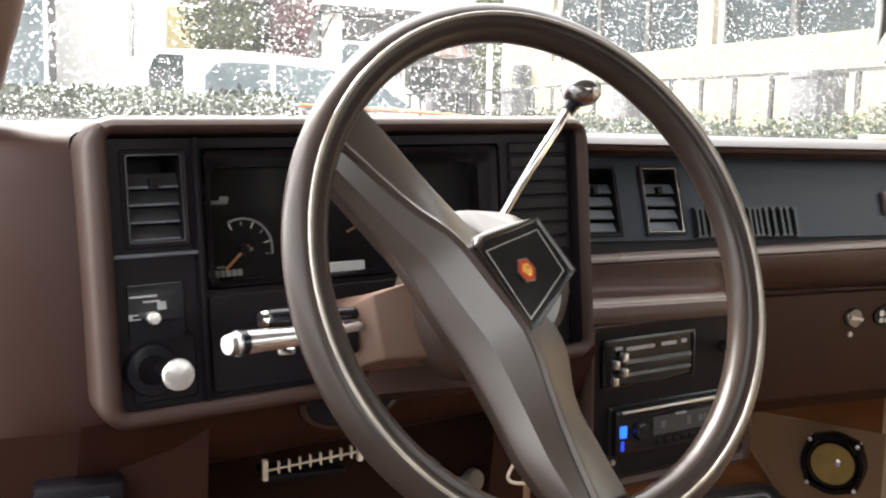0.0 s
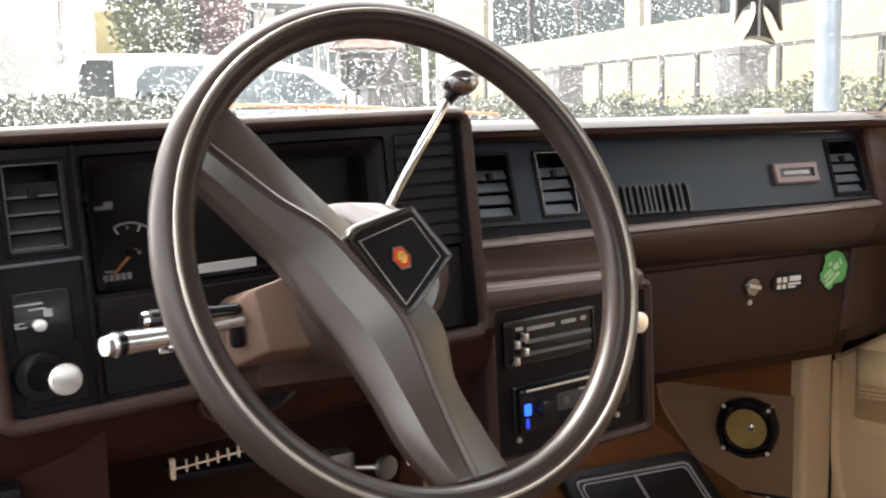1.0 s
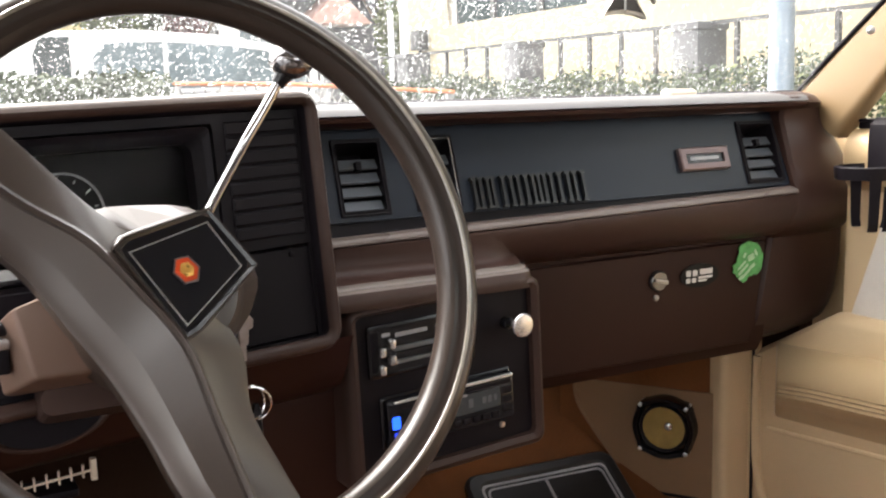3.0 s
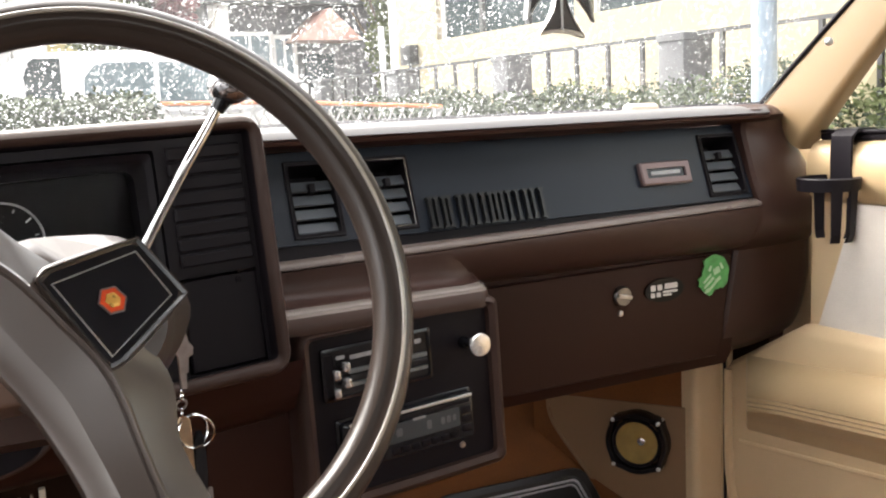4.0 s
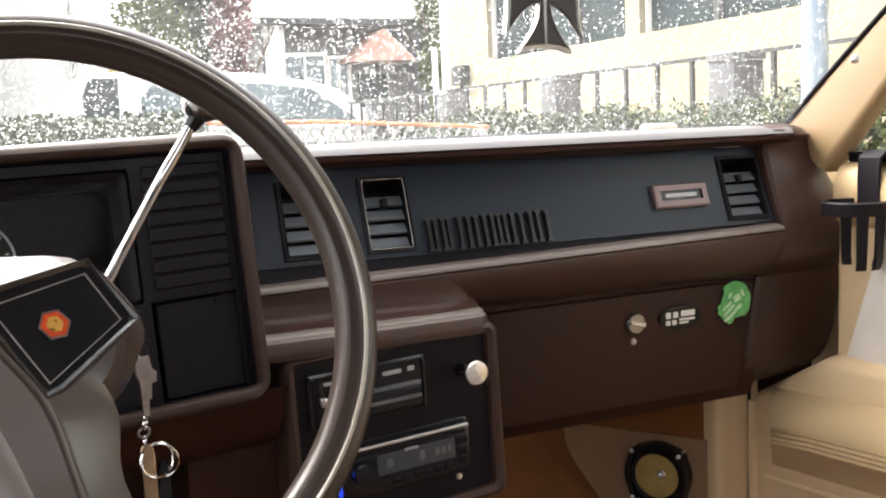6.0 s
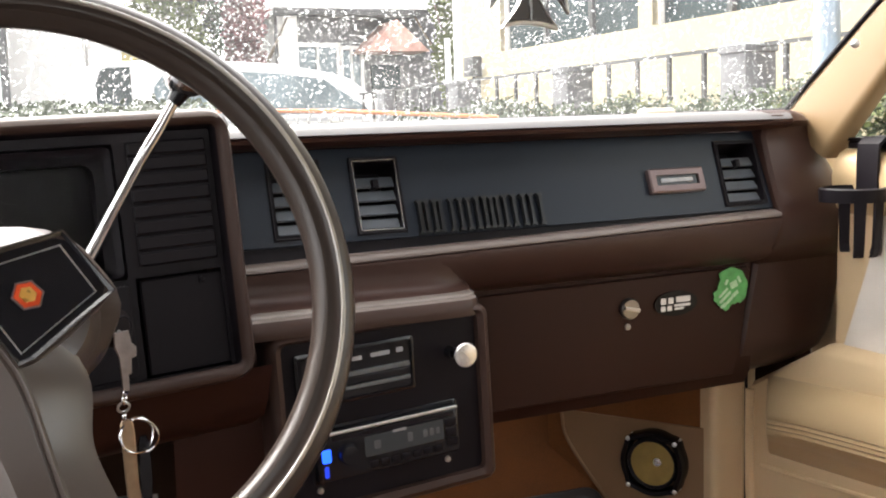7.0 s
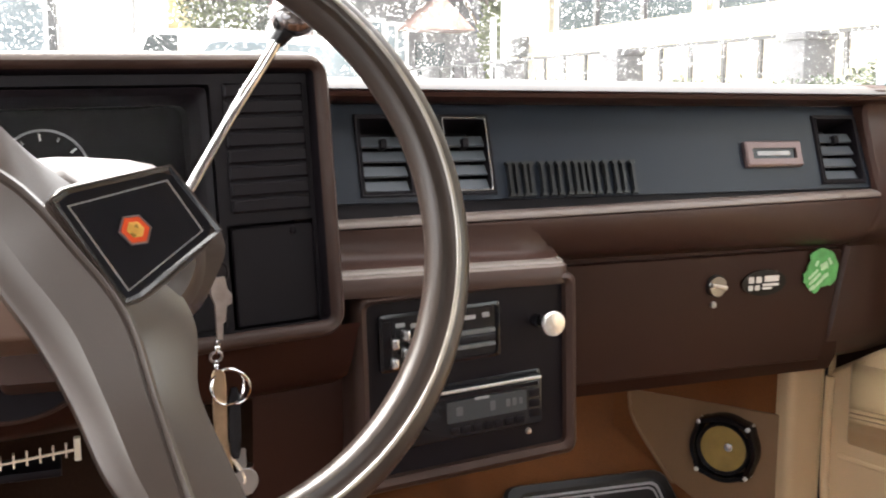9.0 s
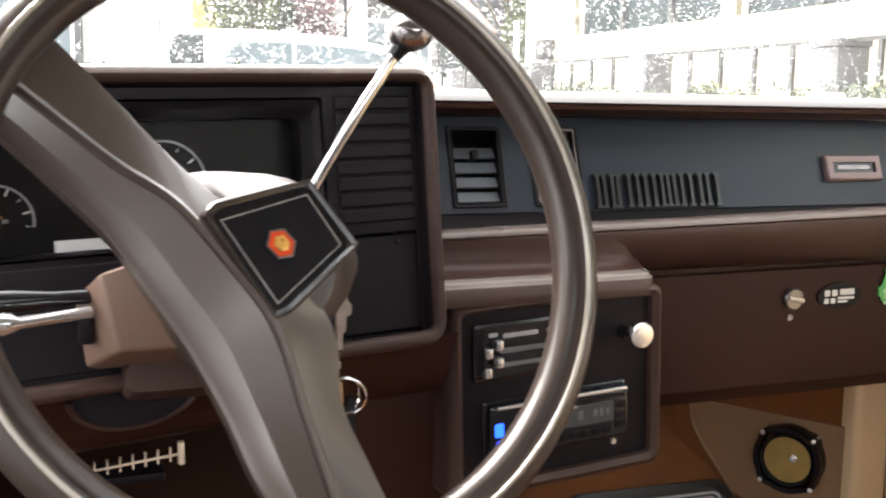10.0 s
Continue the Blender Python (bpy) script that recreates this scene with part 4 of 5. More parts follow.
wpart("turn_signal_lever", tube([(-0.588, 0.699, 0.802), (-0.586, 0.700, 0.802), (-0.578, 0.704, 0.8015), (-0.528, 0.726, 0.799), (-0.524, 0.728, 0.799), (-0.520, 0.730, 0.7985), (-0.478, 0.760, 0.797)], [0.0065, 0.0085, 0.0088, 0.0072, 0.0066, 0.004, 0.004], 18), CHROME_WORN, column, "chrome turn signal lever")
wpart("lever_band", tube([(-0.584, 0.701, 0.8019), (-0.579, 0.7034, 0.8016)], 0.0094, 18), GLOSS_BLACK, column)
wpart("lever_cap", tube([(-0.5915, 0.6972, 0.8022), (-0.588, 0.699, 0.802)], [0.0068, 0.0076], 18), SILVER, column)
wpart("lever_switch", block(-0.552, -0.540, 0.713, 0.722, 0.7885, 0.794, 0.001), CHROME, column)
wpart("wiper_lever", tube([(-0.556, 0.744, 0.809), (-0.553, 0.745, 0.809), (-0.545, 0.747, 0.8088), (-0.525, 0.753, 0.808), (-0.50, 0.760, 0.807), (-0.478, 0.768, 0.806)], [0.005, 0.0075, 0.0078, 0.0075, 0.005, 0.005], 16), GLOSS_BLACK, column, "short black lever")
wpart("lever_cap", tube([(-0.559, 0.7432, 0.8092), (-0.555, 0.7444, 0.809)], [0.0060, 0.0070], 16), CHROME, column)
rod = smooth_path([(-0.345, 0.868, 0.800), (-0.321, 0.872, 0.840), (-0.2975, 0.871, 0.880), (-0.274, 0.866, 0.920), (-0.253, 0.864, 0.952), (-0.2385, 0.862, 0.976)], 5)
wpart("shift_lever", tube(rod, [0.0062 - 0.0022 * i / (len(rod) - 1) for i in range(len(rod))], 14), CHROME, column, "curved chrome shift lever")
wpart("shift_knob", ball(0.0190, pose(-0.2285, 0.862, 0.9905) @ Matrix.Diagonal((1.05, 1.0, 0.84, 1)), u=28, v=18), material("dark_chrome", (0.36, 0.35, 0.36), 0.12, metal=0.9, vary=0.06, bump=0.0), column, "round chrome shift knob")
wpart("shift_collar", tube([(-0.2425, 0.862, 0.970), (-0.2345, 0.862, 0.981)], [0.006, 0.009], 16), GLOSS_BLACK, column)
part("collar", spin([(0.030, 0.034), (0.045, 0.037), (0.053, 0.046), (0.0575, 0.062), (0.060, 0.075), (0.061, 0.085), (0.061, 0.12)], 48), WHEEL, column, "round grey-brown collar behind the wheel", at=column.matrix_basis.inverted() @ WHEEL_M @ pose(-0.012, 0, -0.008))
wpart("ignition_lock", tube([(-0.335, 0.842, 0.790), (-0.306, 0.828, 0.795), (-0.298, 0.822, 0.797)], [0.015, 0.015, 0.013], 20), BLACK, column)

# ---- steering wheel ----
wheel = thing("steering_wheel", WHEEL_M, "grey-brown two-spoke steering wheel turned to one side", "steering wheel")
R0, prof = 0.1932, []
for k in range(48):
    a = 2 * math.pi * k / 48
    f = {31: 0.99, 32: 0.90, 33: 0.83, 34: 0.82, 35: 0.88, 36: 0.97}.get(k, 1.0)
    prof.append((R0 + 0.0152 * f * math.cos(a), 0.0148 * f * math.sin(a)))
part("rim_ridge", spin([(R0 + 0.0013 + 0.0017 * math.cos(2 * math.pi * k / 10), -0.0149 + 0.0017 * math.sin(2 * math.pi * k / 10)) for k in range(10)], 112, close=True), RIM_HIGHLIGHT, wheel, "thin glossy ridge along the rim, pale for its highlight", smooth=60)
part("rim", spin(prof, 112, close=True), WHEEL_RIM, wheel, "worn shiny rim with a groove", smooth=30)
ST = [((-0.168, 0.064), (-0.160, 0.088), (-0.139, 0.124), -0.016, -0.004, -0.012), ((-0.148, 0.0475), (-0.134, 0.069), (-0.114, 0.101), -0.024, -0.010, -0.018),
      ((-0.1255, 0.0265), (-0.104, 0.046), (-0.086, 0.073), -0.031, -0.014, -0.024), ((-0.1025, 0.0015), (-0.070, 0.022), (-0.060, 0.046), -0.035, -0.013, -0.026),
      ((-0.0835, -0.0300), (-0.0435, -0.012), (-0.008, 0.006), -0.037, -0.0125, -0.040), ((-0.0635, -0.0630), (-0.0175, -0.052), (0.0270, -0.050), -0.036, -0.0125, -0.036),
      ((-0.0455, -0.1040), (-0.004, -0.104), (0.0255, -0.099), -0.032, -0.013, -0.028), ((-0.0315, -0.1450), (0.005, -0.143), (0.0370, -0.140), -0.025, -0.010, -0.020), ((-0.013, -0.179), (0.0125, -0.177), (0.0475, -0.174), -0.016, -0.004, -0.012)]
flat = [(*a, *b, *c, d, e, f) for a, b, c, d, e, f in ST]
flat = [flat[0]] + flat + [flat[-1]]
fine = []
for i in range(1, len(flat) - 2):
    for k in range(6):
        t = k / 6
        g = [0.5 * (2 * b + (c - a) * t + (2 * a - 5 * b + 4 * c - d) * t * t + (3 * b - a - 3 * c + d) * t ** 3) for a, b, c, d in zip(*flat[i - 1:i + 3])]
        fine.append((g[0:2], g[2:4], g[4:6], g[6], g[7], g[8]))
fine.append(ST[-1])
loops = []
for i, (L, C, R, hl, hc, hr) in enumerate(fine):
    Lv, Cv, Rv = Vector((L[0], -hl, L[1])), Vector((C[0], -hc, C[1])), Vector((R[0], -hr, R[1]))
    dl, dr = (Lv - Cv).normalized(), (Rv - Cv).normalized()
    M = Cv.lerp(Lv, 0.62) + Vector((0, -0.0022 - 0.0150 * max(0, min(i / len(fine), 0.8) - 0.4), 0))
    loops.append([tuple(v) for v in (Lv + Vector((0, 0.012, 0)), Lv, Lv.lerp(M, 0.12) + Vector((0, -0.001, 0)), M, Cv + dl * 0.004, Cv + dl * 0.0012 + Vector((0, 0.0025, 0)), Cv + dr * 0.0014 + Vector((0, -0.0008, 0)), Cv + dr * 0.004, Cv.lerp(Rv, 0.85), Rv + Vector((0, 0.001, 0)), Rv + Vector((0, 0.014, 0)))])
part("spoke", loft(loops), WHEEL, wheel, "long angled double spoke", smooth=30, cols=(11, (1, 3, 4, 5, 6, 7, 9)))


def pad_h(u, v):
    return 0.0262 + 0.2734 * u + 0.1497 * v


def pad_loop(pts, extra=0.0, flat=None):
    return [(u, (pad_h(u, v) if flat is None else flat) + extra, v) for u, v in pts]


def soften(pts, cut, times=2):
    """Rounds the corners of a loop, cutting each edge at both ends."""
    for _ in range(times):
        out = []
        for p, q in zip(pts, pts[1:] + pts[:1]):
            p, q = Vector(p), Vector(q)
            out += [tuple(p.lerp(q, cut)), tuple(p.lerp(q, 1 - cut))]
        pts = out
    return pts


top = [(-0.0565, 0.0150), (-0.0480, 0.0235), (0.0210, 0.0485), (0.0528, 0.0042), (-0.0065, -0.0440), (-0.0170, -0.0485)]
mid = [(-0.0575, 0.0155), (-0.0483, 0.0275), (0.0223, 0.0505), (0.0545, 0.0043), (-0.0035, -0.0440), (-0.0171, -0.0495)]
inn = [(-0.0510, 0.0140), (-0.0440, 0.0208), (0.0200, 0.0435), (0.0465, 0.0040), (-0.0080, -0.0405), (-0.0162, -0.0440)]
skirt = [(-0.076, 0.0200, 0.026), (-0.064, 0.0315, 0.050), (0.026, 0.062, 0.0580), (0.063, 0.060, 0.003), (0.043, 0.054, -0.035), (0.006, 0.040, -0.0545)]
base = [(-0.080, 0.066, 0.030), (-0.066, 0.066, 0.058), (0.028, 0.078, 0.061), (0.065, 0.078, 0.004), (0.046, 0.076, -0.037), (0.020, 0.066, -0.057)]
pad = [soften(base, 0.20), soften(skirt, 0.20), soften(pad_loop(mid, 0.0125), 0.18), soften(pad_loop(mid, 0.0060), 0.16), soften(pad_loop([((a + c) / 2, (b + d) / 2) for (a, b), (c, d) in zip(mid, top)], 0.0014), 0.13), soften(pad_loop(top, -0.0006), 0.11), soften(pad_loop(inn, -0.0006), 0.08), soften(pad_loop(inn, 0.003), 0.08)]
hp = part("hub_pad", loft(pad[:5]), HUB, wheel, "diamond-shaped hub pad", smooth=75)
part("pad_rim", loft(pad[4:]), WHEEL_RIM, hp, "dark rounded rim round the plate", smooth=60)
dia = [(-0.0459, 0.0129), (0.0180, 0.0370), (0.0384, 0.0033), (-0.0143, -0.0393)]
edge_ = [(-0.0555, 0.0148), (-0.0475, 0.0228), (0.0208, 0.0474), (0.0514, 0.0041), (-0.0068, -0.0434), (-0.0169, -0.0478)]
face_ = [(-0.0515, 0.0142), (-0.0440, 0.0207), (0.0197, 0.0435), (0.0468, 0.0040), (-0.0080, -0.0402), (-0.0163, -0.0438)]
part("hub_plate", loft([pad_loop(edge_, 0.003), pad_loop(edge_, -0.0022), pad_loop([(u * 0.99, v * 0.99) for u, v in edge_], -0.0026), pad_loop(face_, -0.0006), pad_loop([(u * 0.5, v * 0.5) for u, v in face_], -0.0004)]), GLOSS_BLACK, hp, "gloss black diamond plate", smooth=0)
part("plate_edge", loft([pad_loop([(u * k, v * k) for u, v in edge_], e) for k, e in ((1.004, -0.0016), (1.004, -0.0030), (0.984, -0.0030), (0.980, -0.0020))], False, False), WHEEL_RIM, hp, "thin worn grey edge", smooth=0)
part("silver_outline", loft([pad_loop(dia, -0.0002), pad_loop(dia, -0.0011), pad_loop([(u * 0.968, v * 0.968) for u, v in dia], -0.0011), pad_loop([(u * 0.968, v * 0.968) for u, v in dia], -0.0002)], False, False), SILVER, hp, "thin silver outline", smooth=0)
hexa = [(-0.0065 + 0.0098 * math.cos(radians(60 * k + 12)), 0.0003 + 0.0098 * math.sin(radians(60 * k + 12))) for k in range(6)]
em = part("emblem", loft([pad_loop(hexa, 0.0), pad_loop(hexa, -0.0016), pad_loop([(-0.0065 + (u + 0.0065) * 0.9, 0.0003 + (v - 0.0003) * 0.9) for u, v in hexa], -0.0024)]), RED, hp, "small red hexagon emblem with a gold centre", smooth=0)
part("emblem_edge", loft([pad_loop([(-0.0065 + (u + 0.0065) * k, 0.0003 + (v - 0.0003) * k) for u, v in hexa], e) for k, e in ((1.10, -0.0005), (1.10, -0.0022), (1.0, -0.0024), (0.96, -0.0018))], False, False), COPPER, em, smooth=0)
part("emblem_centre", loft([pad_loop([(-0.0065 + (u + 0.0065) * k, 0.0003 + (v - 0.0003) * k) for u, v in hexa], e) for k, e in ((0.60, -0.0022), (0.56, -0.0032), (0.30, -0.0036))]), GOLD, em, smooth=0)

# ---- keys hanging from the ignition ----
keys = thing("key_ring", pose(-0.297, 0.82, 0.80), "steel and brass car keys on a split ring", "keys")
bow = [(-0.0056, 0.0), (0.0056, 0.0008), (0.0075, -0.009), (0.0110, -0.013), (0.0105, -0.020), (0.0066, -0.0215), (0.0058, -0.033), (0.0035, -0.034), (0.0032, -0.0465), (-0.0014, -0.0462), (-0.0026, -0.020), (-0.0058, -0.012)]
part("ignition_key", loft([[(x * k, y, z * k2) for x, z in bow] for y, k, k2 in ((0.0016, 0.94, 0.99), (0.0008, 1, 1), (-0.0008, 1, 1), (-0.0016, 0.94, 0.99))]), material("pinkish_nickel", (0.34, 0.29, 0.27), 0.4, metal=0.6, vary=0.2, blotch=80, bump=0.05), keys, "flat nickel ignition key", at=keys.matrix_basis.inverted() @ pose(-0.3015, 0.806, 0.795, 0, 0, 12))
wpart("key_shank", tube([(-0.301, 0.806, 0.790), (-0.304, 0.822, 0.794)], 0.003, 8), STEEL, keys)


def ring(c, r, t, tilt, n=28):
    bm = bmesh.new()
    m = pose(*c, *tilt)
    loops = []
    for i in range(n):
        a = 2 * math.pi * i / n
        o = Vector((math.cos(a), 0, math.sin(a)))
        loops.append([tuple(m @ (o * (r + t * math.cos(b)) + Vector((0, t * math.sin(b), 0)))) for b in (2 * math.pi * k / 8 for k in range(8))])
    return loft(loops + [loops[0]], False, False, bm=bm)


for c, r, tilt, mt in (((-0.2995, 0.812, 0.7975), 0.0085, (0, 0, 30), BLACK), ((-0.3020, 0.811, 0.7420), 0.0050, (0, 0, 70), CHROME), ((-0.3030, 0.811, 0.7345), 0.0045, (20, 0, 10), STEEL), ((-0.3030, 0.811, 0.7280), 0.0042, (0, 0, 75), CHROME)):
    wpart("chain_link", ring(c, r, 0.0011, tilt, 20), mt, keys)
for c, r, tilt in (((-0.2930, 0.813, 0.7095), 0.0150, (12, 0, -18)), ((-0.2945, 0.814, 0.7100), 0.0140, (-8, 0, 22))):
    wpart("split_ring", ring(c, r, 0.0010, tilt), CHROME, keys)
wpart("brass_key", loft([[(x0 + x, 0.812 + (0.724 - z) * 0.06 + y, z) for x, y in rr(-w, w, -0.0013, 0.0013, 0.0010, 1)] for x0, z, w in ((-0.3022, 0.7240, 0.0030), (-0.3016, 0.7205, 0.0050), (-0.3012, 0.7110, 0.0054), (-0.3008, 0.6900, 0.0052), (-0.3002, 0.6700, 0.0050), (-0.2990, 0.6560, 0.0056), (-0.2960, 0.6400, 0.0050), (-0.2940, 0.6240, 0.0036), (-0.2930, 0.6020, 0.0034), (-0.2930, 0.6000, 0.0024))]), BRASS, keys, "long worn pale brass key")
wpart("wire_loop", tube(smooth_path([(-0.3000, 0.8185, 0.6630), (-0.3070, 0.8185, 0.6500), (-0.3128, 0.8185, 0.6390), (-0.3120, 0.8185, 0.6330), (-0.3040, 0.8180, 0.6295), (-0.2900, 0.8175, 0.6290), (-0.2830, 0.8170, 0.6320), (-0.2850, 0.8170, 0.6400), (-0.2920, 0.8175, 0.6520), (-0.2985, 0.8185, 0.6630)], 5), 0.0017, 8), CREAM, keys, "cream wire loop")
wpart("key_fob", loft([[(-0.2895 + x, 0.817 + y, z) for x, y in rr(-w, w, -0.003, 0.003, 0.002, 2)] for z, w in ((0.7080, 0.0025), (0.7010, 0.0048), (0.6700, 0.0050), (0.6560, 0.0040), (0.6520, 0.0025))]), GLOSS_BLACK, keys, "black plastic fob")
wpart("steel_key", loft([[(-0.2850 + x, 0.818 + y, z) for x, y in rr(-w, w, -0.001, 0.001, 0.0008, 1)] for z, w in ((0.6580, 0.0036), (0.6400, 0.0040))]), STEEL, keys)
part("steel_disc", spin([(0.0, -0.0012), (0.0105, -0.0012), (0.0112, -0.0006), (0.0112, 0.0006), (0.0105, 0.0012), (0.0, 0.0012)], 28), STEEL, keys, "round dull steel tag", at=keys.matrix_basis.inverted() @ pose(-0.2830, 0.817, 0.6315, 0, 0, 10))

# ---- under the dash, driver's side ----
pb = thing("parking_brake_pedal", pose(-0.46, 0.995, 0.60), "dark pedal edged with a ribbed strip, cream for the shine of chrome", "pedal")
wpart("pedal_pad", block(-0.500, -0.415, 0.988, 1.03, 0.592, 0.600, 0.002), BLACK, pb)
# strip, ribs and stops: cream colour stands in for chrome's bright reflections
wpart("cream_shine_strip", tube([(-0.500, 0.985, 0.6070), (-0.402, 0.985, 0.6170)], 0.0013, 8), CREAM, pb)
for i in range(8):
    x = -0.486 + i * 0.0108
    wpart("rib", block(x - 0.0008, x + 0.0008, 0.982, 0.988, 0.6020 + (x + 0.5) * 0.105, 0.6140 + (x + 0.5) * 0.105), CREAM, pb, smooth=0)
for x, h in ((-0.500, 0.0), (-0.401, 0.010)):
    wpart("end_stop", block(x - 0.0028, x + 0.0028, 0.981, 0.989, 0.5975 + h, 0.6185 + h, 0.001), CREAM, pb)
pk2 = thing("pull_control", pose(-0.27, 1.07, 0.54), "grey steel pull knob and bracket under the dash", "pull knob")
wpart("bracket", block(-0.302, -0.272, 1.070, 1.100, 0.520, 0.562, 0.002), STEEL, pk2)
wpart("stem", tube([(-0.285, 1.085, 0.541), (-0.236, 1.062, 0.5395)], 0.0040, 10), STEEL, pk2)
wpart("knob", tube([(-0.2385, 1.070, 0.539), (-0.2365, 1.065, 0.539), (-0.234, 1.058, 0.5392)], [0.011, 0.0155, 0.0145], 22), STEEL, pk2)
rel = thing("hood_release", pose(-0.66, 0.90, 0.64), "grey release lever housing under the dash", "lever")
wpart("housing", block(-0.715, -0.645, 0.845, 0.92, 0.612, 0.662, 0.005), BLACK, rel)
wpart("lever", block(-0.703, -0.657, 0.838, 0.850, 0.622, 0.651, 0.003), SLAT, rel)

# ---- passenger's footwell ----
KM = pose(0.51, 1.244, 0.421, 0, 0, -56)
kp = thing("kick_panel", KM, "brown kick panel with a dark slot", "kick panel", kind="structure")
part("panel", plate([(-0.165, 0.062), (-0.150, 0.010), (-0.020, -0.160), (0.095, -0.160), (0.095, 0.062)], 0.003, 0.0, 0.0008), KICK, kp)
part("edge_bead", tube(smooth_path([(-0.164, -0.001, 0.062), (-0.152, -0.001, 0.012), (-0.090, -0.001, -0.070), (-0.022, -0.001, -0.158)], 5), 0.0028, 8), KICK, kp)
part("slot", block(-0.020, 0.085, -0.0015, 0.004, -0.118, -0.113), BLACK, kp)
part("pin", spin([(0.0, -0.004), (0.003, -0.003), (0.003, 0.002)], 10), SILVER, kp, at=pose(0.030, 0, -0.120))
solo("wall_right_footwell", block(-0.19, 0.10, 0.0045, 0.03, -0.20, 0.20), CARPET, "rust carpet on the footwell side", "carpet", KM, kind="structure")
sp = thing("speaker", KM @ pose(-0.004, -0.0160, 0.002) @ Matrix.Scale(1.07, 4), "round black speaker with a gold cone in the kick panel", "speaker")
octo = []
for k in range(48):
    a = 2 * math.pi * k / 48
    octo.append((0.0475 + 0.0045 * max(0, math.cos(4 * a - math.pi)) ** 3, a))
part("basket", loft([[(r * s * math.cos(a), y, r * s * math.sin(a)) for r, a in octo] for s, y in ((1.0, 0.016), (1.0, -0.005), (0.96, -0.008), (0.84, -0.0085), (0.79, -0.004), (0.76, 0.002))], False, False), GLOSS_BLACK, sp, "black rubber-edged basket", smooth=50)
part("surround", spin([(0.0375, -0.002), (0.0355, -0.0055), (0.0325, -0.004), (0.0315, 0.0)], 40, caps=False), BLACK, sp)
part("cone", spin([(0.0328, -0.002), (0.0305, 0.002), (0.020, 0.012), (0.0105, 0.020), (0.0, 0.021)], 40), CONE, sp, "gold speaker cone")
part("dome", spin([(0.0, -0.006), (0.005, -0.005), (0.0085, -0.001), (0.0095, 0.006), (0.0095, 0.014)], 26), KNOB, sp, "silver centre dome", at=pose(0.007, 0.003, 0.003) @ Matrix.Scale(1.15, 4))
for k in range(4):
    a = radians(45 + 90 * k)
    part("screw", spin([(0.0, -0.010), (0.0032, -0.009), (0.0036, 0.015)], 12), SILVER, sp, at=pose(0.0485 * math.cos(a), 0, 0.0485 * math.sin(a)))
pp = thing("trim", pose(0.56, 1.19, 0.28), "beige door hinge pillar trim", "pillar trim", kind="structure")
wpart("post", loft([[(x, y, z) for x, y in rr(0.549, 0.622, 1.163, 1.215, 0.012, 4)] for z in (0.19, 0.35, 0.50, 0.61)]), BEIGE_DARK, pp, smooth=50)
wpart("post_bead", tube([(0.612, 1.158, 0.26), (0.613, 1.158, 0.61)], 0.006, 10), BEIGE, pp)
FM = pose(0.176, 1.335, 0.368, 0, 0, -3) @ pose(0, 0, 0, 33.6, 0, 0)
mat_ = thing("floor_mat", FM, "black rubber floor mat with grey border lines", "floor mat")
part("mat_body", loft([[(x, y, z) for x, y in rr(0.0 + g, 0.268 - g, -0.26 + g, 0.0 - g, 0.022, 4)] for g, z in ((0.002, -0.006), (0.0, -0.002), (0.0, 0.004), (0.004, 0.008), (0.016, 0.008), (0.020, 0.004))]), MAT, mat_)


def line_loop(g, w, z):
    return loft([[(x, y, zz) for x, y in rr(g + k, 0.268 - g - k, -0.26 + g + k, -g - k, 0.010, 4)] for k, zz in ((0, z), (0, z + 0.003), (w, z + 0.003), (w, z))], False, False)


part("border_line", line_loop(0.022, 0.0035, 0.003), MAT_LINE, mat_)
part("border_line", line_loop(0.030, 0.0025, 0.003), MAT_LINE, mat_)
part("centre_line", block(0.132, 0.1365, -0.23, -0.032, 0.003, 0.006), MAT_LINE, mat_, smooth=0)

# ---- passenger's door ----
door = thing("door_1", pose(0.66, 0.60, 0.28), "closed tan passenger door with pale cloth insert", "door", kind="structure")


def door_rows(prof, y0, y1, n=14, rise=0.0):
    out = []
    for i in range(n + 1):
        y = y0 + (y1 - y0) * i / n
        out.append([(x, y, z + rise * (1.11 - y)) for x, z in prof])
    return out


wpart("upper_pad", loft(door_rows([(0.668, 0.897), (0.646, 0.896), (0.634, 0.890), (0.626, 0.878), (0.622, 0.860), (0.624, 0.838), (0.631, 0.820), (0.646, 0.808), (0.668, 0.806)], -0.60, 1.015), True, True, closed=True), BEIGE, door, "rounded beige upper pad", smooth=50)
wpart("upper_panel", loft(door_rows([(0.668, 0.82), (0.642, 0.815), (0.641, 0.640), (0.640, 0.630), (0.668, 0.629)], -0.60, 1.022)), BEIGE_DARK, door, smooth=40)
wpart("panel", loft([[(x, y, z - (0.57 * max(0.0, y - 1.02) if z > 0.5 else 0.0)) for x, z in ((0.668, 0.637), (0.633, 0.635), (0.614, 0.630), (0.608, 0.622), (0.6075, 0.580), (0.608, 0.30), (0.62, 0.285), (0.668, 0.285))] for y in (-0.60, -0.2, 0.2, 0.6, 0.98, 1.01, 1.025, 1.05, 1.08, 1.11, 1.14, 1.160)]), BEIGE_DARK, door, smooth=40)
wpart("insert", loft([[(0.642, y, z) for y, z in ((0.945, 0.812), (1.006, 0.634), (-0.55, 0.634), (-0.55, 0.812))], [(0.637, y, z) for y, z in ((0.944, 0.811), (1.004, 0.635), (-0.55, 0.635), (-0.55, 0.811))]]), CLOTH, door, "pale grey cloth insert", smooth=0)
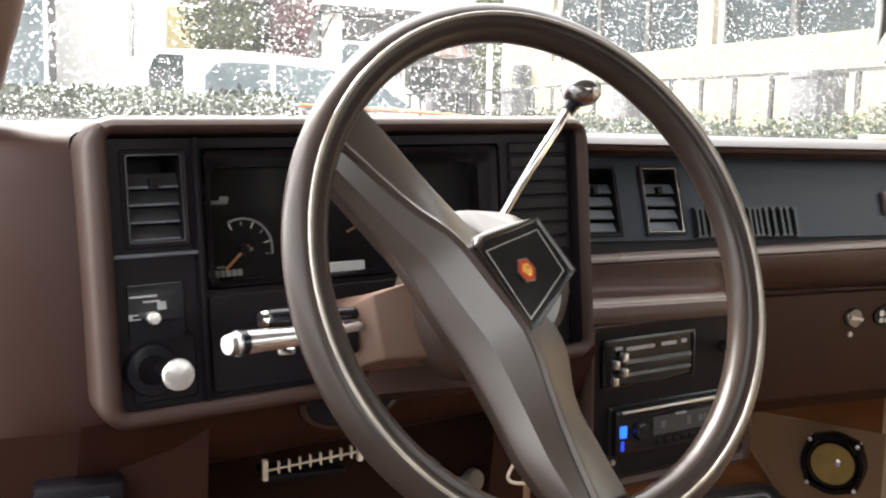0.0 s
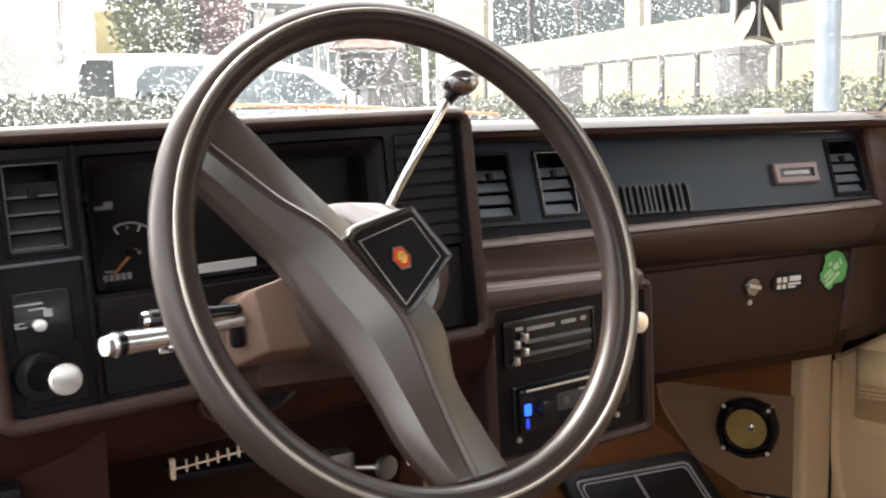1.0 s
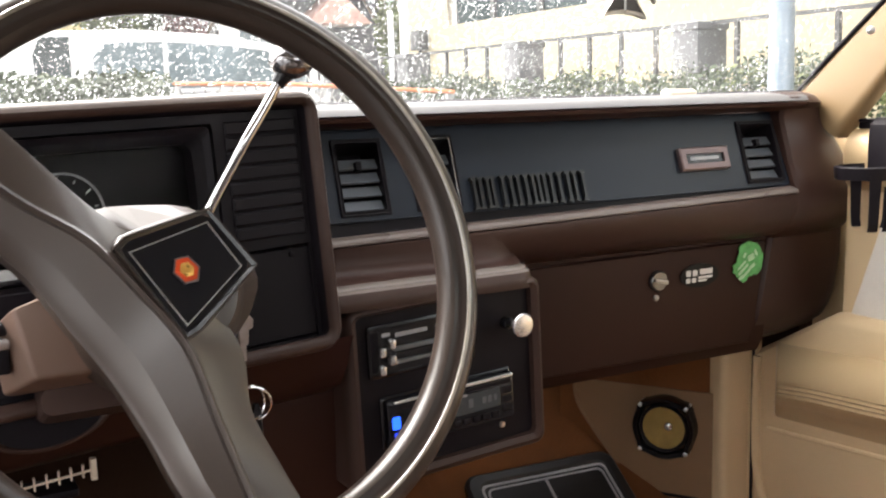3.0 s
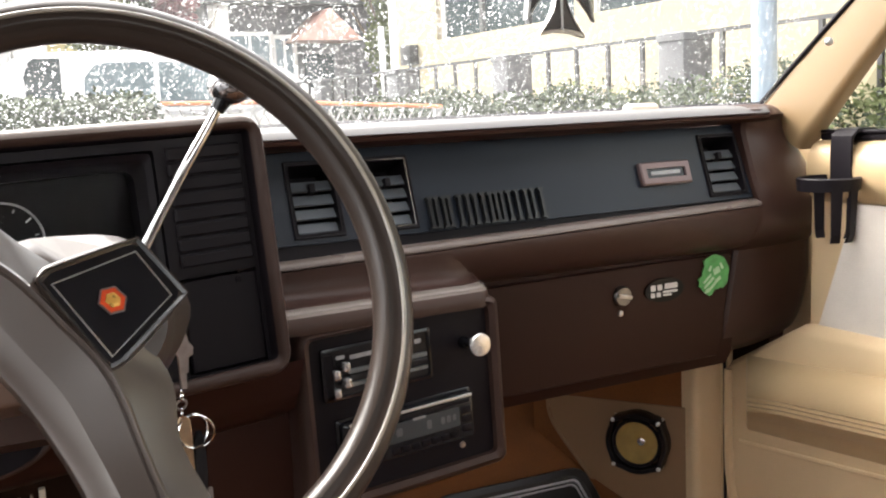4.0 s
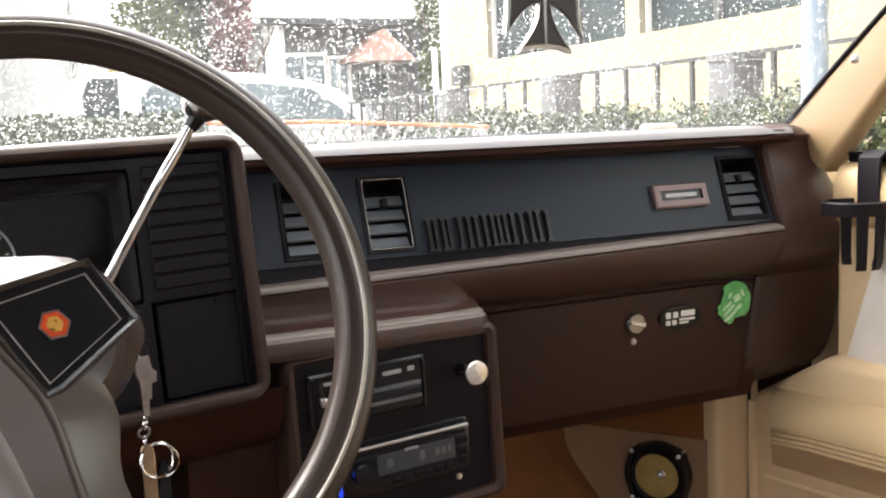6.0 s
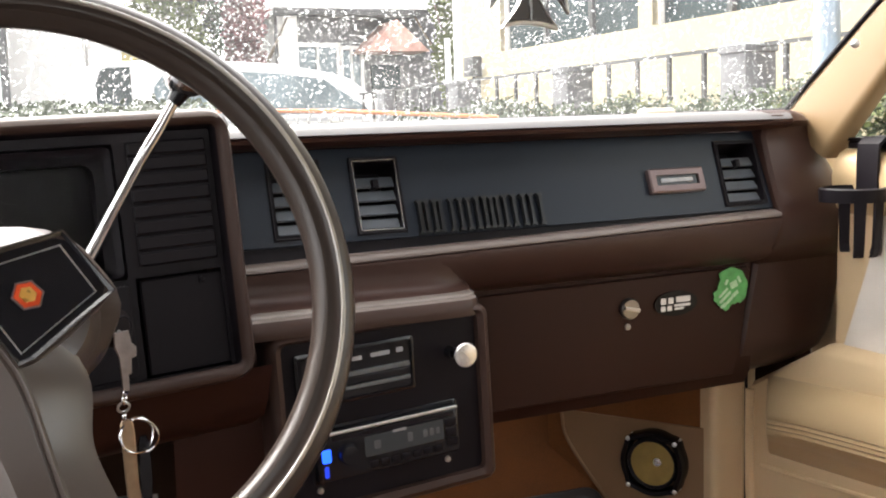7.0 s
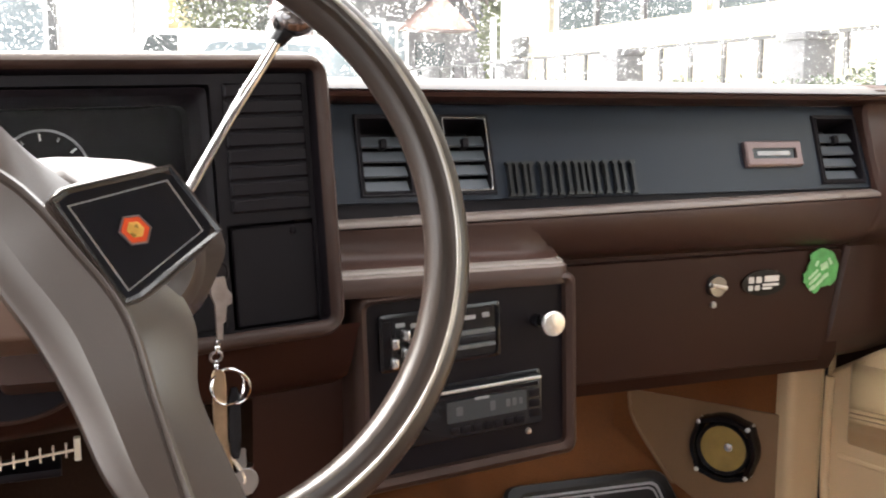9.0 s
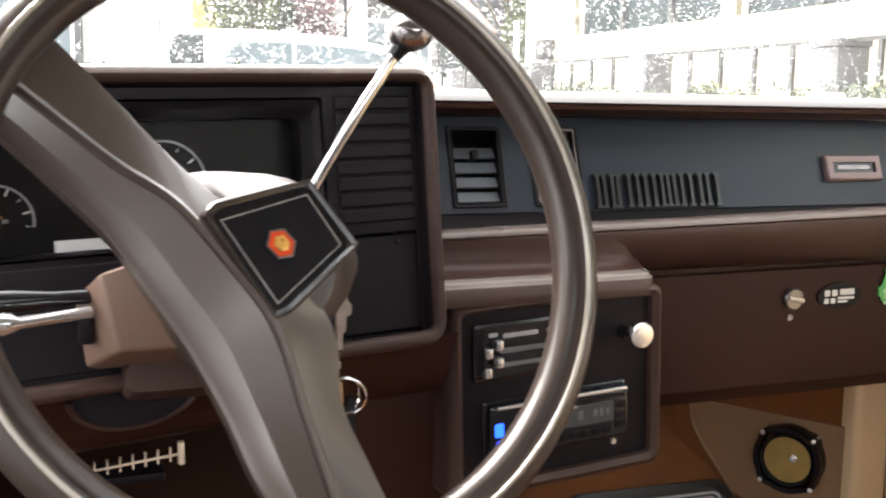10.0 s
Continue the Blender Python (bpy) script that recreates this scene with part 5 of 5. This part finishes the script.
ARM = [(0.609, 0.574), (0.597, 0.571), (0.580, 0.561), (0.5685, 0.547), (0.5640, 0.534), (0.5630, 0.527), (0.5660, 0.5245), (0.5630, 0.521), (0.5665, 0.518), (0.5635, 0.5145), (0.5670, 0.5115), (0.5645, 0.508), (0.5690, 0.501), (0.584, 0.489), (0.597, 0.476), (0.602, 0.463), (0.609, 0.456)]
rows = door_rows(ARM, -0.60, 1.112, 16, 0.075)
rows[-1] = [(px, 1.112 - (0.609 - px) * 0.95, pz) for px, py, pz in rows[-1]]
tip = [tuple(Vector((0.6085, py, 0.515)).lerp(Vector((px, py, pz)), 0.93) + Vector((0, 0.0045, 0))) for px, py, pz in rows[-1]]
wpart("armrest", loft(rows + [tip]), BEIGE, door, "moulded beige armrest with fine ribs", smooth=45)
wpart("lower_bead", tube([(0.607, 1.128, 0.434), (0.607, 0.80, 0.463), (0.607, -0.6, 0.568)], 0.004, 8), BEIGE_DARK, door)
wpart("edge_bead", tube(smooth_path([(0.605, 1.150, 0.545), (0.605, 1.151, 0.45), (0.605, 1.146, 0.36), (0.605, 1.122, 0.30), (0.605, 1.08, 0.28)], 5), 0.007, 8), BEIGE_DARK, door)
wpart("door_seal", tube([(0.6055, 1.1625, 0.25), (0.6055, 1.1625, 0.592)], 0.0048, 8), BEIGE, door, "tan rubber door seal")
wpart("edge_gap", tube([(0.6030, 1.1570, 0.25), (0.6030, 1.1570, 0.592)], 0.0024, 8), BLACK, door, "dark gap at the door's edge")
wpart("sill_seal", block(0.644, 0.668, -0.60, 1.010, 0.8965, 0.906, 0.002), BLACK, door, "black window weatherstrip")
wpart("outer_skin", block(0.724, 0.75, -0.60, 1.16, 0.28, 0.892, 0.01), BEIGE, door)
gl = wpart("pane", loft([[(0.676 - 0.35 * (z - 0.9) ** 2, y, z) for y, z in ((-0.60, 0.90 + 0.038 * j), (1.02 - 0.83 * 0.038 * j, 0.90 + 0.038 * j))] for j in range(11)], False, False, closed=False), GLASS, door)
gl.visible_shadow = False
# out of view; higher than a sill to cut low light from the left
solo("wall_left", holed([-0.60, 1.14], [0.20, 0.58], set(), 0.0, 0.03), REAR, "unseen brown side of the driver's doorway, raised to block low light", "door sill", pose(-0.80, 0, 0, 0, 0, 90), kind="structure")

# ---- cup holder hooked over the window sill ----
cup = thing("cup_holder", pose(0.60, 0.953, 0.84), "black plastic cup holder hooked over the door sill", "cup holder")
wpart("hook", loft([[(x, y, z) for y in (0.938, 0.972)] + [(x + dx, y, z + dz) for y in (0.972, 0.938)] for x, z, dx, dz in ((0.620, 0.842, 0.004, 0.0), (0.620, 0.884, 0.004, 0.0), (0.622, 0.9035, 0.003, -0.004), (0.634, 0.9125, 0.0, -0.005), (0.662, 0.9130, 0.0, -0.005), (0.672, 0.9105, -0.003, -0.004))]), BLACK, cup, smooth=30)
wpart("sill_clip", block(0.640, 0.668, 0.885, 1.010, 0.9062, 0.9105, 0.0015), BLACK, cup)
wpart("hoop", loft([[(0.596 + r * math.cos(a), 0.953 + r * math.sin(a), z) for a in (2 * math.pi * k / 36 for k in range(36))] for r, z in ((0.0400, 0.833), (0.0412, 0.849), (0.0378, 0.851), (0.0368, 0.833), (0.0400, 0.833))], False, False), BLACK, cup, smooth=40)
for a in (-123, -85, -10, 60):
    c, s_ = math.cos(radians(a)), math.sin(radians(a))
    wpart("leg", loft([[(0.596 + c * r - s_ * w, 0.953 + s_ * r + c * w, z) for r, w in ((ro, -hw), (ro, hw), (ro - 0.004, hw), (ro - 0.004, -hw))] for ro, z, hw in ((0.0400, 0.840, 0.0075), (0.0385, 0.806, 0.0065), (0.0370, 0.776, 0.0060), (0.0340, 0.767, 0.0060), (0.0320, 0.765, 0.0055))]), BLACK, cup, smooth=0)

# ---- flared cross ornament hanging from the roof ----
CM = pose(0.012, 0.716, 1.061, 0, 0, 16)
orn = thing("hanging_ornament", CM, "dark flared cross ornament with a grey edge on a cord", "ornament")


def flared(s):
    out = []
    for q in range(4):
        ca, sa = math.cos(radians(90 * q - 90)), math.sin(radians(90 * q - 90))
        arm = [(0.0055, -0.0055)] + [(0.0055 + 0.0385 * t, -(0.0055 + 0.0250 * t ** 1.9)) for t in (0.3, 0.55, 0.8, 1.0)] + [(0.0412, -0.016), (0.0402, 0.0), (0.0412, 0.016)] + [(0.0055 + 0.0385 * t, 0.0055 + 0.0250 * t ** 1.9) for t in (1.0, 0.8, 0.55, 0.3)]
        for x, y in arm:
            out.append((s * (x * ca - y * sa), s * (x * sa + y * ca)))
    return out


part("cross_body", loft([xz(flared(1.0), 0.002), xz(flared(1.0), -0.002), xz(flared(0.93), -0.0026), xz(flared(0.90), -0.0012)]), STEEL, orn, "grey metal edge", smooth=0)
part("cross_face", loft([xz(flared(0.905), -0.0005), xz(flared(0.90), -0.0016)]), material("dark_brown_enamel", (0.030, 0.018, 0.016), 0.5, vary=0.1, bump=0.0), orn, smooth=0)
part("ridge", loft([[(-0.0008, -0.0010, -0.039), (0.0, -0.0034, -0.039), (0.0008, -0.0010, -0.039)], [(-0.0014, -0.0010, 0.0), (0.0, -0.0040, 0.0), (0.0014, -0.0010, 0.0)], [(-0.0008, -0.0010, 0.039), (0.0, -0.0034, 0.039), (0.0008, -0.0010, 0.039)]]), STEEL, orn, smooth=0)
part("cord", tube([(0, 0, 0.040), (0.001, 0, 0.12), (0, 0, 0.245)], 0.0011, 6), BLACK, orn)

# ---- outside ----
ASPHALT = material("wet_asphalt", (0.055, 0.055, 0.057), 0.35, grain=0.6, grain_size=60, vary=0.25, blotch=0.6, bump=0.3)
CREAM_WALL = material("cream_render", (0.27, 0.232, 0.152), 0.8, grain=0.3, grain_size=30, vary=0.08, blotch=0.8, bump=0.1)
WHITE_WALL = material("white_render", (0.66, 0.65, 0.63), 0.75, grain=0.3, grain_size=30, vary=0.06, blotch=0.7, bump=0.1)
IRON = material("dark_iron", (0.03, 0.03, 0.032), 0.5, vary=0.15, bump=0.05)
STONE = material("grey_stone", (0.105, 0.105, 0.110), 0.8, grain=0.6, grain_size=40, vary=0.25, blotch=7, bump=0.3)
LEAF = material("hedge_leaf", (0.029, 0.042, 0.018), 0.7, vary=0.4, blotch=3, bump=0.0, rnd=0.1)
LEAF_LIGHT = material("light_green_leaf", (0.068, 0.084, 0.020), 0.7, vary=0.35, blotch=2, bump=0.0)
LEAF_RED = material("purple_red_leaf", (0.16, 0.065, 0.070), 0.5, vary=0.35, blotch=2, bump=0.0)
BARK = material("bark", (0.10, 0.075, 0.055), 0.9, vary=0.3, blotch=10, bump=0.4)
CAR_WHITE = material("white_car_paint", (0.66, 0.66, 0.66), 0.25, vary=0.04, bump=0.0, coat=0.6)
DARK_GLASS = material("dark_window_glass", (0.035, 0.045, 0.048), 0.25, spec=0.08, vary=0.2, blotch=1.5, bump=0.0)
BLUE_GLASS = material("grey_blue_glass", (0.13, 0.17, 0.19), 0.25, spec=0.25, vary=0.3, blotch=1.2, bump=0.0)
POLE = material("pale_blue_grey_pole", (0.20, 0.25, 0.30), 0.45, metal=0.3, vary=0.1, blotch=6, bump=0.05)
ROOF_TILE = material("faded_pink_tile", (0.42, 0.24, 0.20), 0.8, vary=0.2, blotch=4, bump=0.2)
ORANGE_RAIL = material("orange_rail", (0.60, 0.20, 0.08), 0.5, vary=0.2, blotch=5, bump=0.05)
TYRE = material("tyre", (0.02, 0.02, 0.02), 0.8, vary=0.1, bump=0.1)
YELLOW_WALL = material("yellow_render", (0.62, 0.52, 0.22), 0.8, vary=0.1, bump=0.1)

bm = bmesh.new()
bmesh.ops.create_grid(bm, x_segments=20, y_segments=20, size=600)
solo("ground", bm, ASPHALT, "wet asphalt ground", "ground", kind="structure")


def leaves(name, mat, parent, blobs, count, size, seed):
    """A crown of many small folded leaves spread through ellipsoids (centre, radii)."""
    r_ = random.Random(seed)
    vs, fs = [], []
    tot = sum(b[1][0] * b[1][1] * b[1][2] for b in blobs)
    for c, rad_ in blobs:
        n = int(count * rad_[0] * rad_[1] * rad_[2] / tot)
        for _ in range(n):
            d = Vector((r_.gauss(0, 1), r_.gauss(0, 1), r_.gauss(0, 1))).normalized() * (r_.random() ** 0.4)
            p = Vector((c[0] + d.x * rad_[0], c[1] + d.y * rad_[1], c[2] + d.z * rad_[2]))
            if p.z < 0.03:
                continue
            a = Vector((r_.gauss(0, 1), r_.gauss(0, 1), r_.gauss(0, 0.6))).normalized()
            b = a.orthogonal().normalized()
            s = size * r_.uniform(0.6, 1.3)
            k = len(vs)
            vs += [p, p + a * s * 0.5 + b * s * 0.28, p + a * s, p + a * s * 0.5 - b * s * 0.28 + a.cross(b) * s * 0.15]
            fs += [(k, k + 1, k + 2), (k, k + 2, k + 3)]
    me_ = bpy.data.meshes.new(name)
    me_.from_pydata([tuple(v) for v in vs], [], fs)
    me_.materials.append(mat)
    ob = new(name, me_)
    if parent is not None:
        ob.parent = parent
        ob.matrix_basis = parent.matrix_basis.inverted()
    return ob


def box_leaves(name, mat, x0, x1, y0, y1, z0, z1, count, size, seed, wave=0.05):
    r_ = random.Random(seed)
    vs, fs = [], []
    for _ in range(count):
        x, y = r_.uniform(x0, x1), r_.uniform(y0, y1)
        top = z1 + wave * noise.noise(Vector((x * 2.2, y * 2.2, seed))) + wave * 0.6 * noise.noise(Vector((x * 9, y * 9, seed)))
        z = z0 + (top - z0) * r_.random() ** 0.45
        p = Vector((x, y, z))
        a = Vector((r_.gauss(0, 1), r_.gauss(0, 1), r_.gauss(0.3, 0.7))).normalized()
        b = a.orthogonal().normalized()
        s = size * r_.uniform(0.6, 1.3)
        k = len(vs)
        vs += [p, p + a * s * 0.5 + b * s * 0.3, p + a * s, p + a * s * 0.5 - b * s * 0.3 + a.cross(b) * s * 0.15]
        fs += [(k, k + 1, k + 2), (k, k + 2, k + 3)]
    me_ = bpy.data.meshes.new(name)
    me_.from_pydata([tuple(v) for v in vs], [], fs)
    me_.materials.append(mat)
    return new(name, me_)


tagged(box_leaves("hedge", LEAF, -3.0, 0.72, 5.45, 6.05, 0.0, 1.10, 26000, 0.045, 3), "clipped dark green hedge ahead of the car", "hedge", kind="stuff")
tagged(box_leaves("shrubs", LEAF, 3.10, 3.50, 1.2, 3.3, 0.2, 0.80, 5000, 0.035, 6, 0.22), "low sparse shrubs beside the fence", "shrubs", kind="stuff")
tagged(box_leaves("shrubs", LEAF, 3.05, 3.50, 3.3, 9.0, 0.3, 1.03, 24000, 0.038, 5, 0.16), "uneven green shrubs along the fence", "shrubs", kind="stuff")
tagged(box_leaves("shrubs", LEAF_LIGHT, 3.10, 3.45, 2.0, 6.0, 0.5, 0.98, 5000, 0.036, 8, 0.2), "lighter green shrubs among the hedge", "shrubs", kind="stuff")

# low lattice barrier with an orange rail
lat = thing("barrier", pose(1.6, 5.6, 0), "low lattice barrier with a faded orange rail", "barrier")
wpart("rail", tube([(0.72, 5.6, 1.055), (1.4, 5.6, 1.04), (2.45, 5.6, 0.975)], 0.012, 8), ORANGE_RAIL, lat)
for i in range(26):
    x = 0.74 + i * 0.067
    zt = 1.05 - (x - 0.74) * 0.045
    for s in (-1, 1):
        wpart("lattice_bar", tube([(x, 5.6 + 0.006 * s, 0.55), (x + s * 0.25, 5.6 + 0.006 * s, zt - 0.012)], 0.006, 5), STEEL, lat, smooth=0)
for x in (0.75, 1.6, 2.43):
    wpart("post", block(x - 0.02, x + 0.02, 5.605, 5.645, 0.0, 1.05 - (x - 0.74) * 0.045), STEEL, lat)

# iron fence with stone pillars, and the cream building behind it
fen = thing("fence", pose(3.6, 5.0, 0), "dark iron fence with a flat top rail", "fence")
wpart("top_rail", block(3.585, 3.615, 0.5, 11.5, 1.320, 1.342), IRON, fen)
wpart("bottom_rail", block(3.59, 3.61, 0.5, 11.5, 0.30, 0.33), IRON, fen)
PIL = [2.71, 4.67, 6.62, 8.57, 10.52]
y = 0.84
while y < 11.5:
    if not any(abs(y - p) < 0.17 for p in PIL):
        wpart("post", block(3.588, 3.612, y - 0.014, y + 0.014, 0.0, 1.320), IRON, fen)
    y += 0.352
for p in PIL:
    st_ = solo("stone_pillar", loft([[(3.6 + x, p + yy, z) for x, yy in rr(-w, w, -w, w, 0.012, 2)] for z, w in ((0, 0.120), (1.29, 0.112), (1.295, 0.122), (1.335, 0.122), (1.34, 0.112))]), STONE, "rough grey stone fence pillar", "pillar", group="fence pillars")
bld = thing("building", pose(4.9, 7.0, 0), "cream building with a row of large dark windows", "building")
bm = bmesh.new()
ys = [0.0, 1.2, 4.05, 4.35, 7.0, 7.2, 9.75, 10.75]
zs = [0.0, 1.69, 3.1, 4.2]
hol = holed(ys, zs, {(1, 1), (3, 1), (5, 1)}, 0.0, -0.30)
part("wall", hol, CREAM_WALL, bld, at=bld.matrix_basis.inverted() @ pose(4.6, 0, 0, 0, 0, 90))
for a, b in ((1.2, 4.05), (4.35, 7.0), (7.2, 9.75)):
    w_ = wpart("window", block(4.70, 4.72, a, b, 1.69, 3.1), DARK_GLASS, bld, "dark reflecting window")
    for k in range(4):
        yy = a + (b - a) * k / 3
        part("mullion", block(4.66, 4.705, yy - 0.03, yy + 0.03, 1.69, 3.1), IRON if k in (1, 2) else WHITE_WALL, w_, at=Matrix())
wpart("end_wall", block(4.597, 8.5, 10.752, 10.95, 0, 4.2), WHITE_WALL, bld)
wpart("roof", block(4.4, 8.5, -0.2, 11.0, 4.2, 4.4), WHITE_WALL, bld)
wpart("back_wall", block(8.3, 8.5, 0.0, 10.75, 0, 4.2), CREAM_WALL, bld)
mb = thing("meter_box", pose(4.55, 10.3, 1.55), "dark meter box on the wall with a short rail", "meter box")
wpart("case", block(4.48, 4.597, 10.20, 10.45, 1.46, 1.68, 0.01), IRON, mb)
wpart("conduit", tube([(4.55, 10.33, 1.47), (4.55, 10.33, 1.0)], 0.02, 8), IRON, mb)

# pale lamp post beside the fence
lp = thing("lamp_post", pose(2.85, 3.55, 0), "pale blue-grey round lamp post", "lamp post")
wpart("pole", tube([(2.85, 3.30, 0.0), (2.85, 3.30, 2.0), (2.85, 3.30, 5.5)], [0.058, 0.052, 0.045], 20), POLE, lp)
wpart("base", tube([(2.85, 3.30, 0.0), (2.85, 3.30, 0.25)], [0.085, 0.075], 20), POLE, lp)
wpart("arm", tube(smooth_path([(2.85, 3.30, 5.4), (2.8, 3.3, 5.8), (2.4, 3.3, 6.0), (1.9, 3.3, 6.0)], 4), 0.035, 12), POLE, lp)
wpart("lamp_head", block(1.5, 1.95, 3.18, 3.42, 5.93, 6.05, 0.03), POLE, lp)

# white utility vehicle beyond the hedge, seen from its side
veh = thing("parked_car", pose(2.2, 12.6, 0), "white parked estate car beyond the hedge", "car")
side = [(0.25, 0.55), (0.22, 1.05), (0.34, 1.30), (0.55, 1.70), (0.75, 1.765), (1.7, 1.79), (2.7, 1.735), (3.35, 1.63), (3.65, 1.55), (4.15, 1.17), (5.0, 1.02), (5.2, 0.85), (5.2, 0.5), (4.9, 0.35), (0.5, 0.35)]
bm = loft([[(2.6 + (x - 2.6) * k, yy, z if z < 1.1 else 1.1 + (z - 1.1) * kk) for x, z in side] for yy, k, kk in ((12.0, 1.0, 0.96), (12.06, 1.0, 1.0), (13.6, 1.0, 1.0), (13.66, 1.0, 0.96))])
wpart("body", bm, CAR_WHITE, veh, smooth=25)
for poly in ([(0.66, 1.12), (0.64, 1.50), (0.70, 1.66), (0.76, 1.70), (1.03, 1.70), (1.03, 1.12)], [(1.26, 1.12), (1.28, 1.48), (1.40, 1.62), (1.55, 1.645), (2.05, 1.645), (2.05, 1.12)], [(2.11, 1.12), (2.11, 1.645), (2.75, 1.61), (3.30, 1.54), (3.85, 1.18), (3.88, 1.12)]):
    wpart("side_window", loft([[(x, 12.0, z) for x, z in poly], [(x, 11.985, z) for x, z in poly]]), BLUE_GLASS if poly[0][0] > 1 else DARK_GLASS, veh, "grey side window", smooth=0)
wpart("trim_strip", block(0.3, 5.1, 11.975, 12.0, 1.03, 1.075), material("grey_trim", (0.35, 0.35, 0.36), 0.4, vary=0.05), veh)
for x in (1.15, 4.25):
    wh = wpart("wheel", tube([(x, 11.98, 0.33), (x, 12.2, 0.33)], 0.33, 28), TYRE, veh)
    part("hub_cap", tube([(x, 11.965, 0.33), (x, 11.985, 0.33)], [0.17, 0.20], 24), SILVER, wh)

# trees
def tree(x, y, h, mat, label, blobs, seed, size):
    t_ = thing("tree", pose(x, y, 0), label, "tree")
    wpart("trunk", tube([(x, y, 0), (x + 0.03, y, h * 0.4), (x - 0.02, y, h * 0.75)], [0.11, 0.08, 0.03], 10), BARK, t_)
    for k in range(5):
        a = k * 1.3
        wpart("limb", tube([(x, y, h * (0.35 + 0.06 * k)), (x + 0.35 * math.cos(a), y + 0.3 * math.sin(a), h * (0.5 + 0.07 * k)), (x + 0.6 * math.cos(a), y + 0.5 * math.sin(a), h * (0.62 + 0.07 * k))], [0.04, 0.025, 0.01], 6), BARK, t_)
    tagged(leaves("crown", mat, t_, blobs, 9000, size, seed), kind="stuff")


tree(1.85, 14.6, 4.5, LEAF_LIGHT, "leafy yellow-green tree behind the white car", [((1.72, 14.5, 2.6), (0.38, 0.4, 0.9)), ((1.95, 14.7, 3.6), (0.5, 0.5, 0.9)), ((2.05, 14.6, 2.3), (0.40, 0.4, 0.55)), ((1.6, 14.5, 4.3), (0.5, 0.4, 0.6))], 21, 0.10)
tree(2.55, 14.9, 4.4, LEAF, "dark green tree behind the white car", [((2.35, 14.9, 2.4), (0.35, 0.4, 0.8)), ((2.5, 14.9, 3.5), (0.4, 0.4, 0.9))], 22, 0.10)
tree(3.1, 15.0, 4.2, LEAF_RED, "tree with purple-red leaves", [((3.0, 14.9, 2.7), (0.36, 0.4, 0.8)), ((3.1, 15.0, 3.6), (0.45, 0.4, 0.8)), ((3.05, 15, 1.9), (0.3, 0.3, 0.4))], 23, 0.09)
tree(6.45, 15.2, 3.6, LEAF_LIGHT, "slim yellow-green tree beside the house", [((6.35, 15.0, 2.0), (0.26, 0.3, 0.6)), ((6.45, 15.1, 2.9), (0.33, 0.3, 0.7)), ((6.5, 15.0, 1.3), (0.25, 0.3, 0.4))], 24, 0.08)

# house behind
hs = thing("house", pose(5.4, 16.5, 0), "pale two-storey house with a small tiled porch gable", "house")
wpart("wall", block(3.75, 8.6, 16.0, 20.0, 0, 2.75), STONE, hs)
wpart("upper_wall", block(3.6, 9.0, 15.7, 20.0, 2.78, 5.6), WHITE_WALL, hs)
wpart("column", block(3.80, 4.02, 15.6, 15.99, 0, 2.78), WHITE_WALL, hs)
for x0, x1, z0, z1 in ((4.10, 4.75, 1.25, 2.25), (4.85, 5.15, 1.2, 2.2)):
    w_ = wpart("window", block(x0, x1, 15.93, 15.995, z0, z1), BLUE_GLASS, hs)
    for a, b, c, d in ((x0 - 0.06, x0, z0, z1), (x1, x1 + 0.06, z0, z1), (x0 - 0.06, x1 + 0.06, z1, z1 + 0.06), (x0 - 0.06, x1 + 0.06, z0 - 0.06, z0), ((x0 + x1) / 2 - 0.02, (x0 + x1) / 2 + 0.02, z0, z1)):
        part("frame_bar", block(a, b, 15.90, 15.96, c, d), WHITE_WALL, w_)
wpart("door", block(5.35, 5.85, 15.92, 15.99, 0, 1.95), DARK_GLASS, hs)
wpart("porch_gable", loft([[(5.0, y_, 2.12), (5.55, y_, 2.62), (6.1, y_, 2.12)] for y_ in (15.2, 15.98)]), ROOF_TILE, hs, "faded pink tiled gable", smooth=0)
wpart("eave", block(3.6, 8.7, 15.4, 15.695, 2.70, 2.80), IRON, hs)
wpart("side_pier", block(6.75, 7.05, 15.5, 15.98, 0, 2.6), YELLOW_WALL, hs)
for z in (3.3, 3.8):
    wpart("siding_line", block(3.9, 5.2, 15.66, 15.698, z, z + 0.14), STEEL, hs)
solo("post", tube([(6.08, 14.4, 0), (6.05, 14.4, 2.25)], 0.045, 10), WHITE_WALL, "slim white post beside the house", "post")

# white block and glazed building further left
wb = thing("building", pose(0.3, 17.5, 0), "plain white building block", "building")
wpart("wall", block(-0.18, 1.5, 17.0, 21.0, 0, 6.0), WHITE_WALL, wb)
wpart("pipe", tube([(0.95, 16.95, 0), (0.95, 16.95, 6)], 0.03, 8), STEEL, wb)
wpart("side_wall", block(1.5, 2.4, 18.0, 21.0, 0, 2.9), YELLOW_WALL, wb)
gb = thing("building", pose(-2.5, 17, 0), "grey glazed building front with slim white mullions", "building")
wpart("glazing", block(-6.0, -0.24, 16.4, 16.5, 0.0, 5.5), BLUE_GLASS, gb)
for i in range(8):
    x = -5.8 + i * 0.78
    wpart("mullion", block(x - 0.03, x + 0.03, 16.34, 16.4, 0, 5.5), WHITE_WALL, gb)
wpart("corner", block(-0.30, -0.20, 16.3, 20, 0, 5.5), IRON, gb)
wpart("roof", block(-6.0, -0.2, 16.3, 21, 5.5, 5.7), WHITE_WALL, gb)
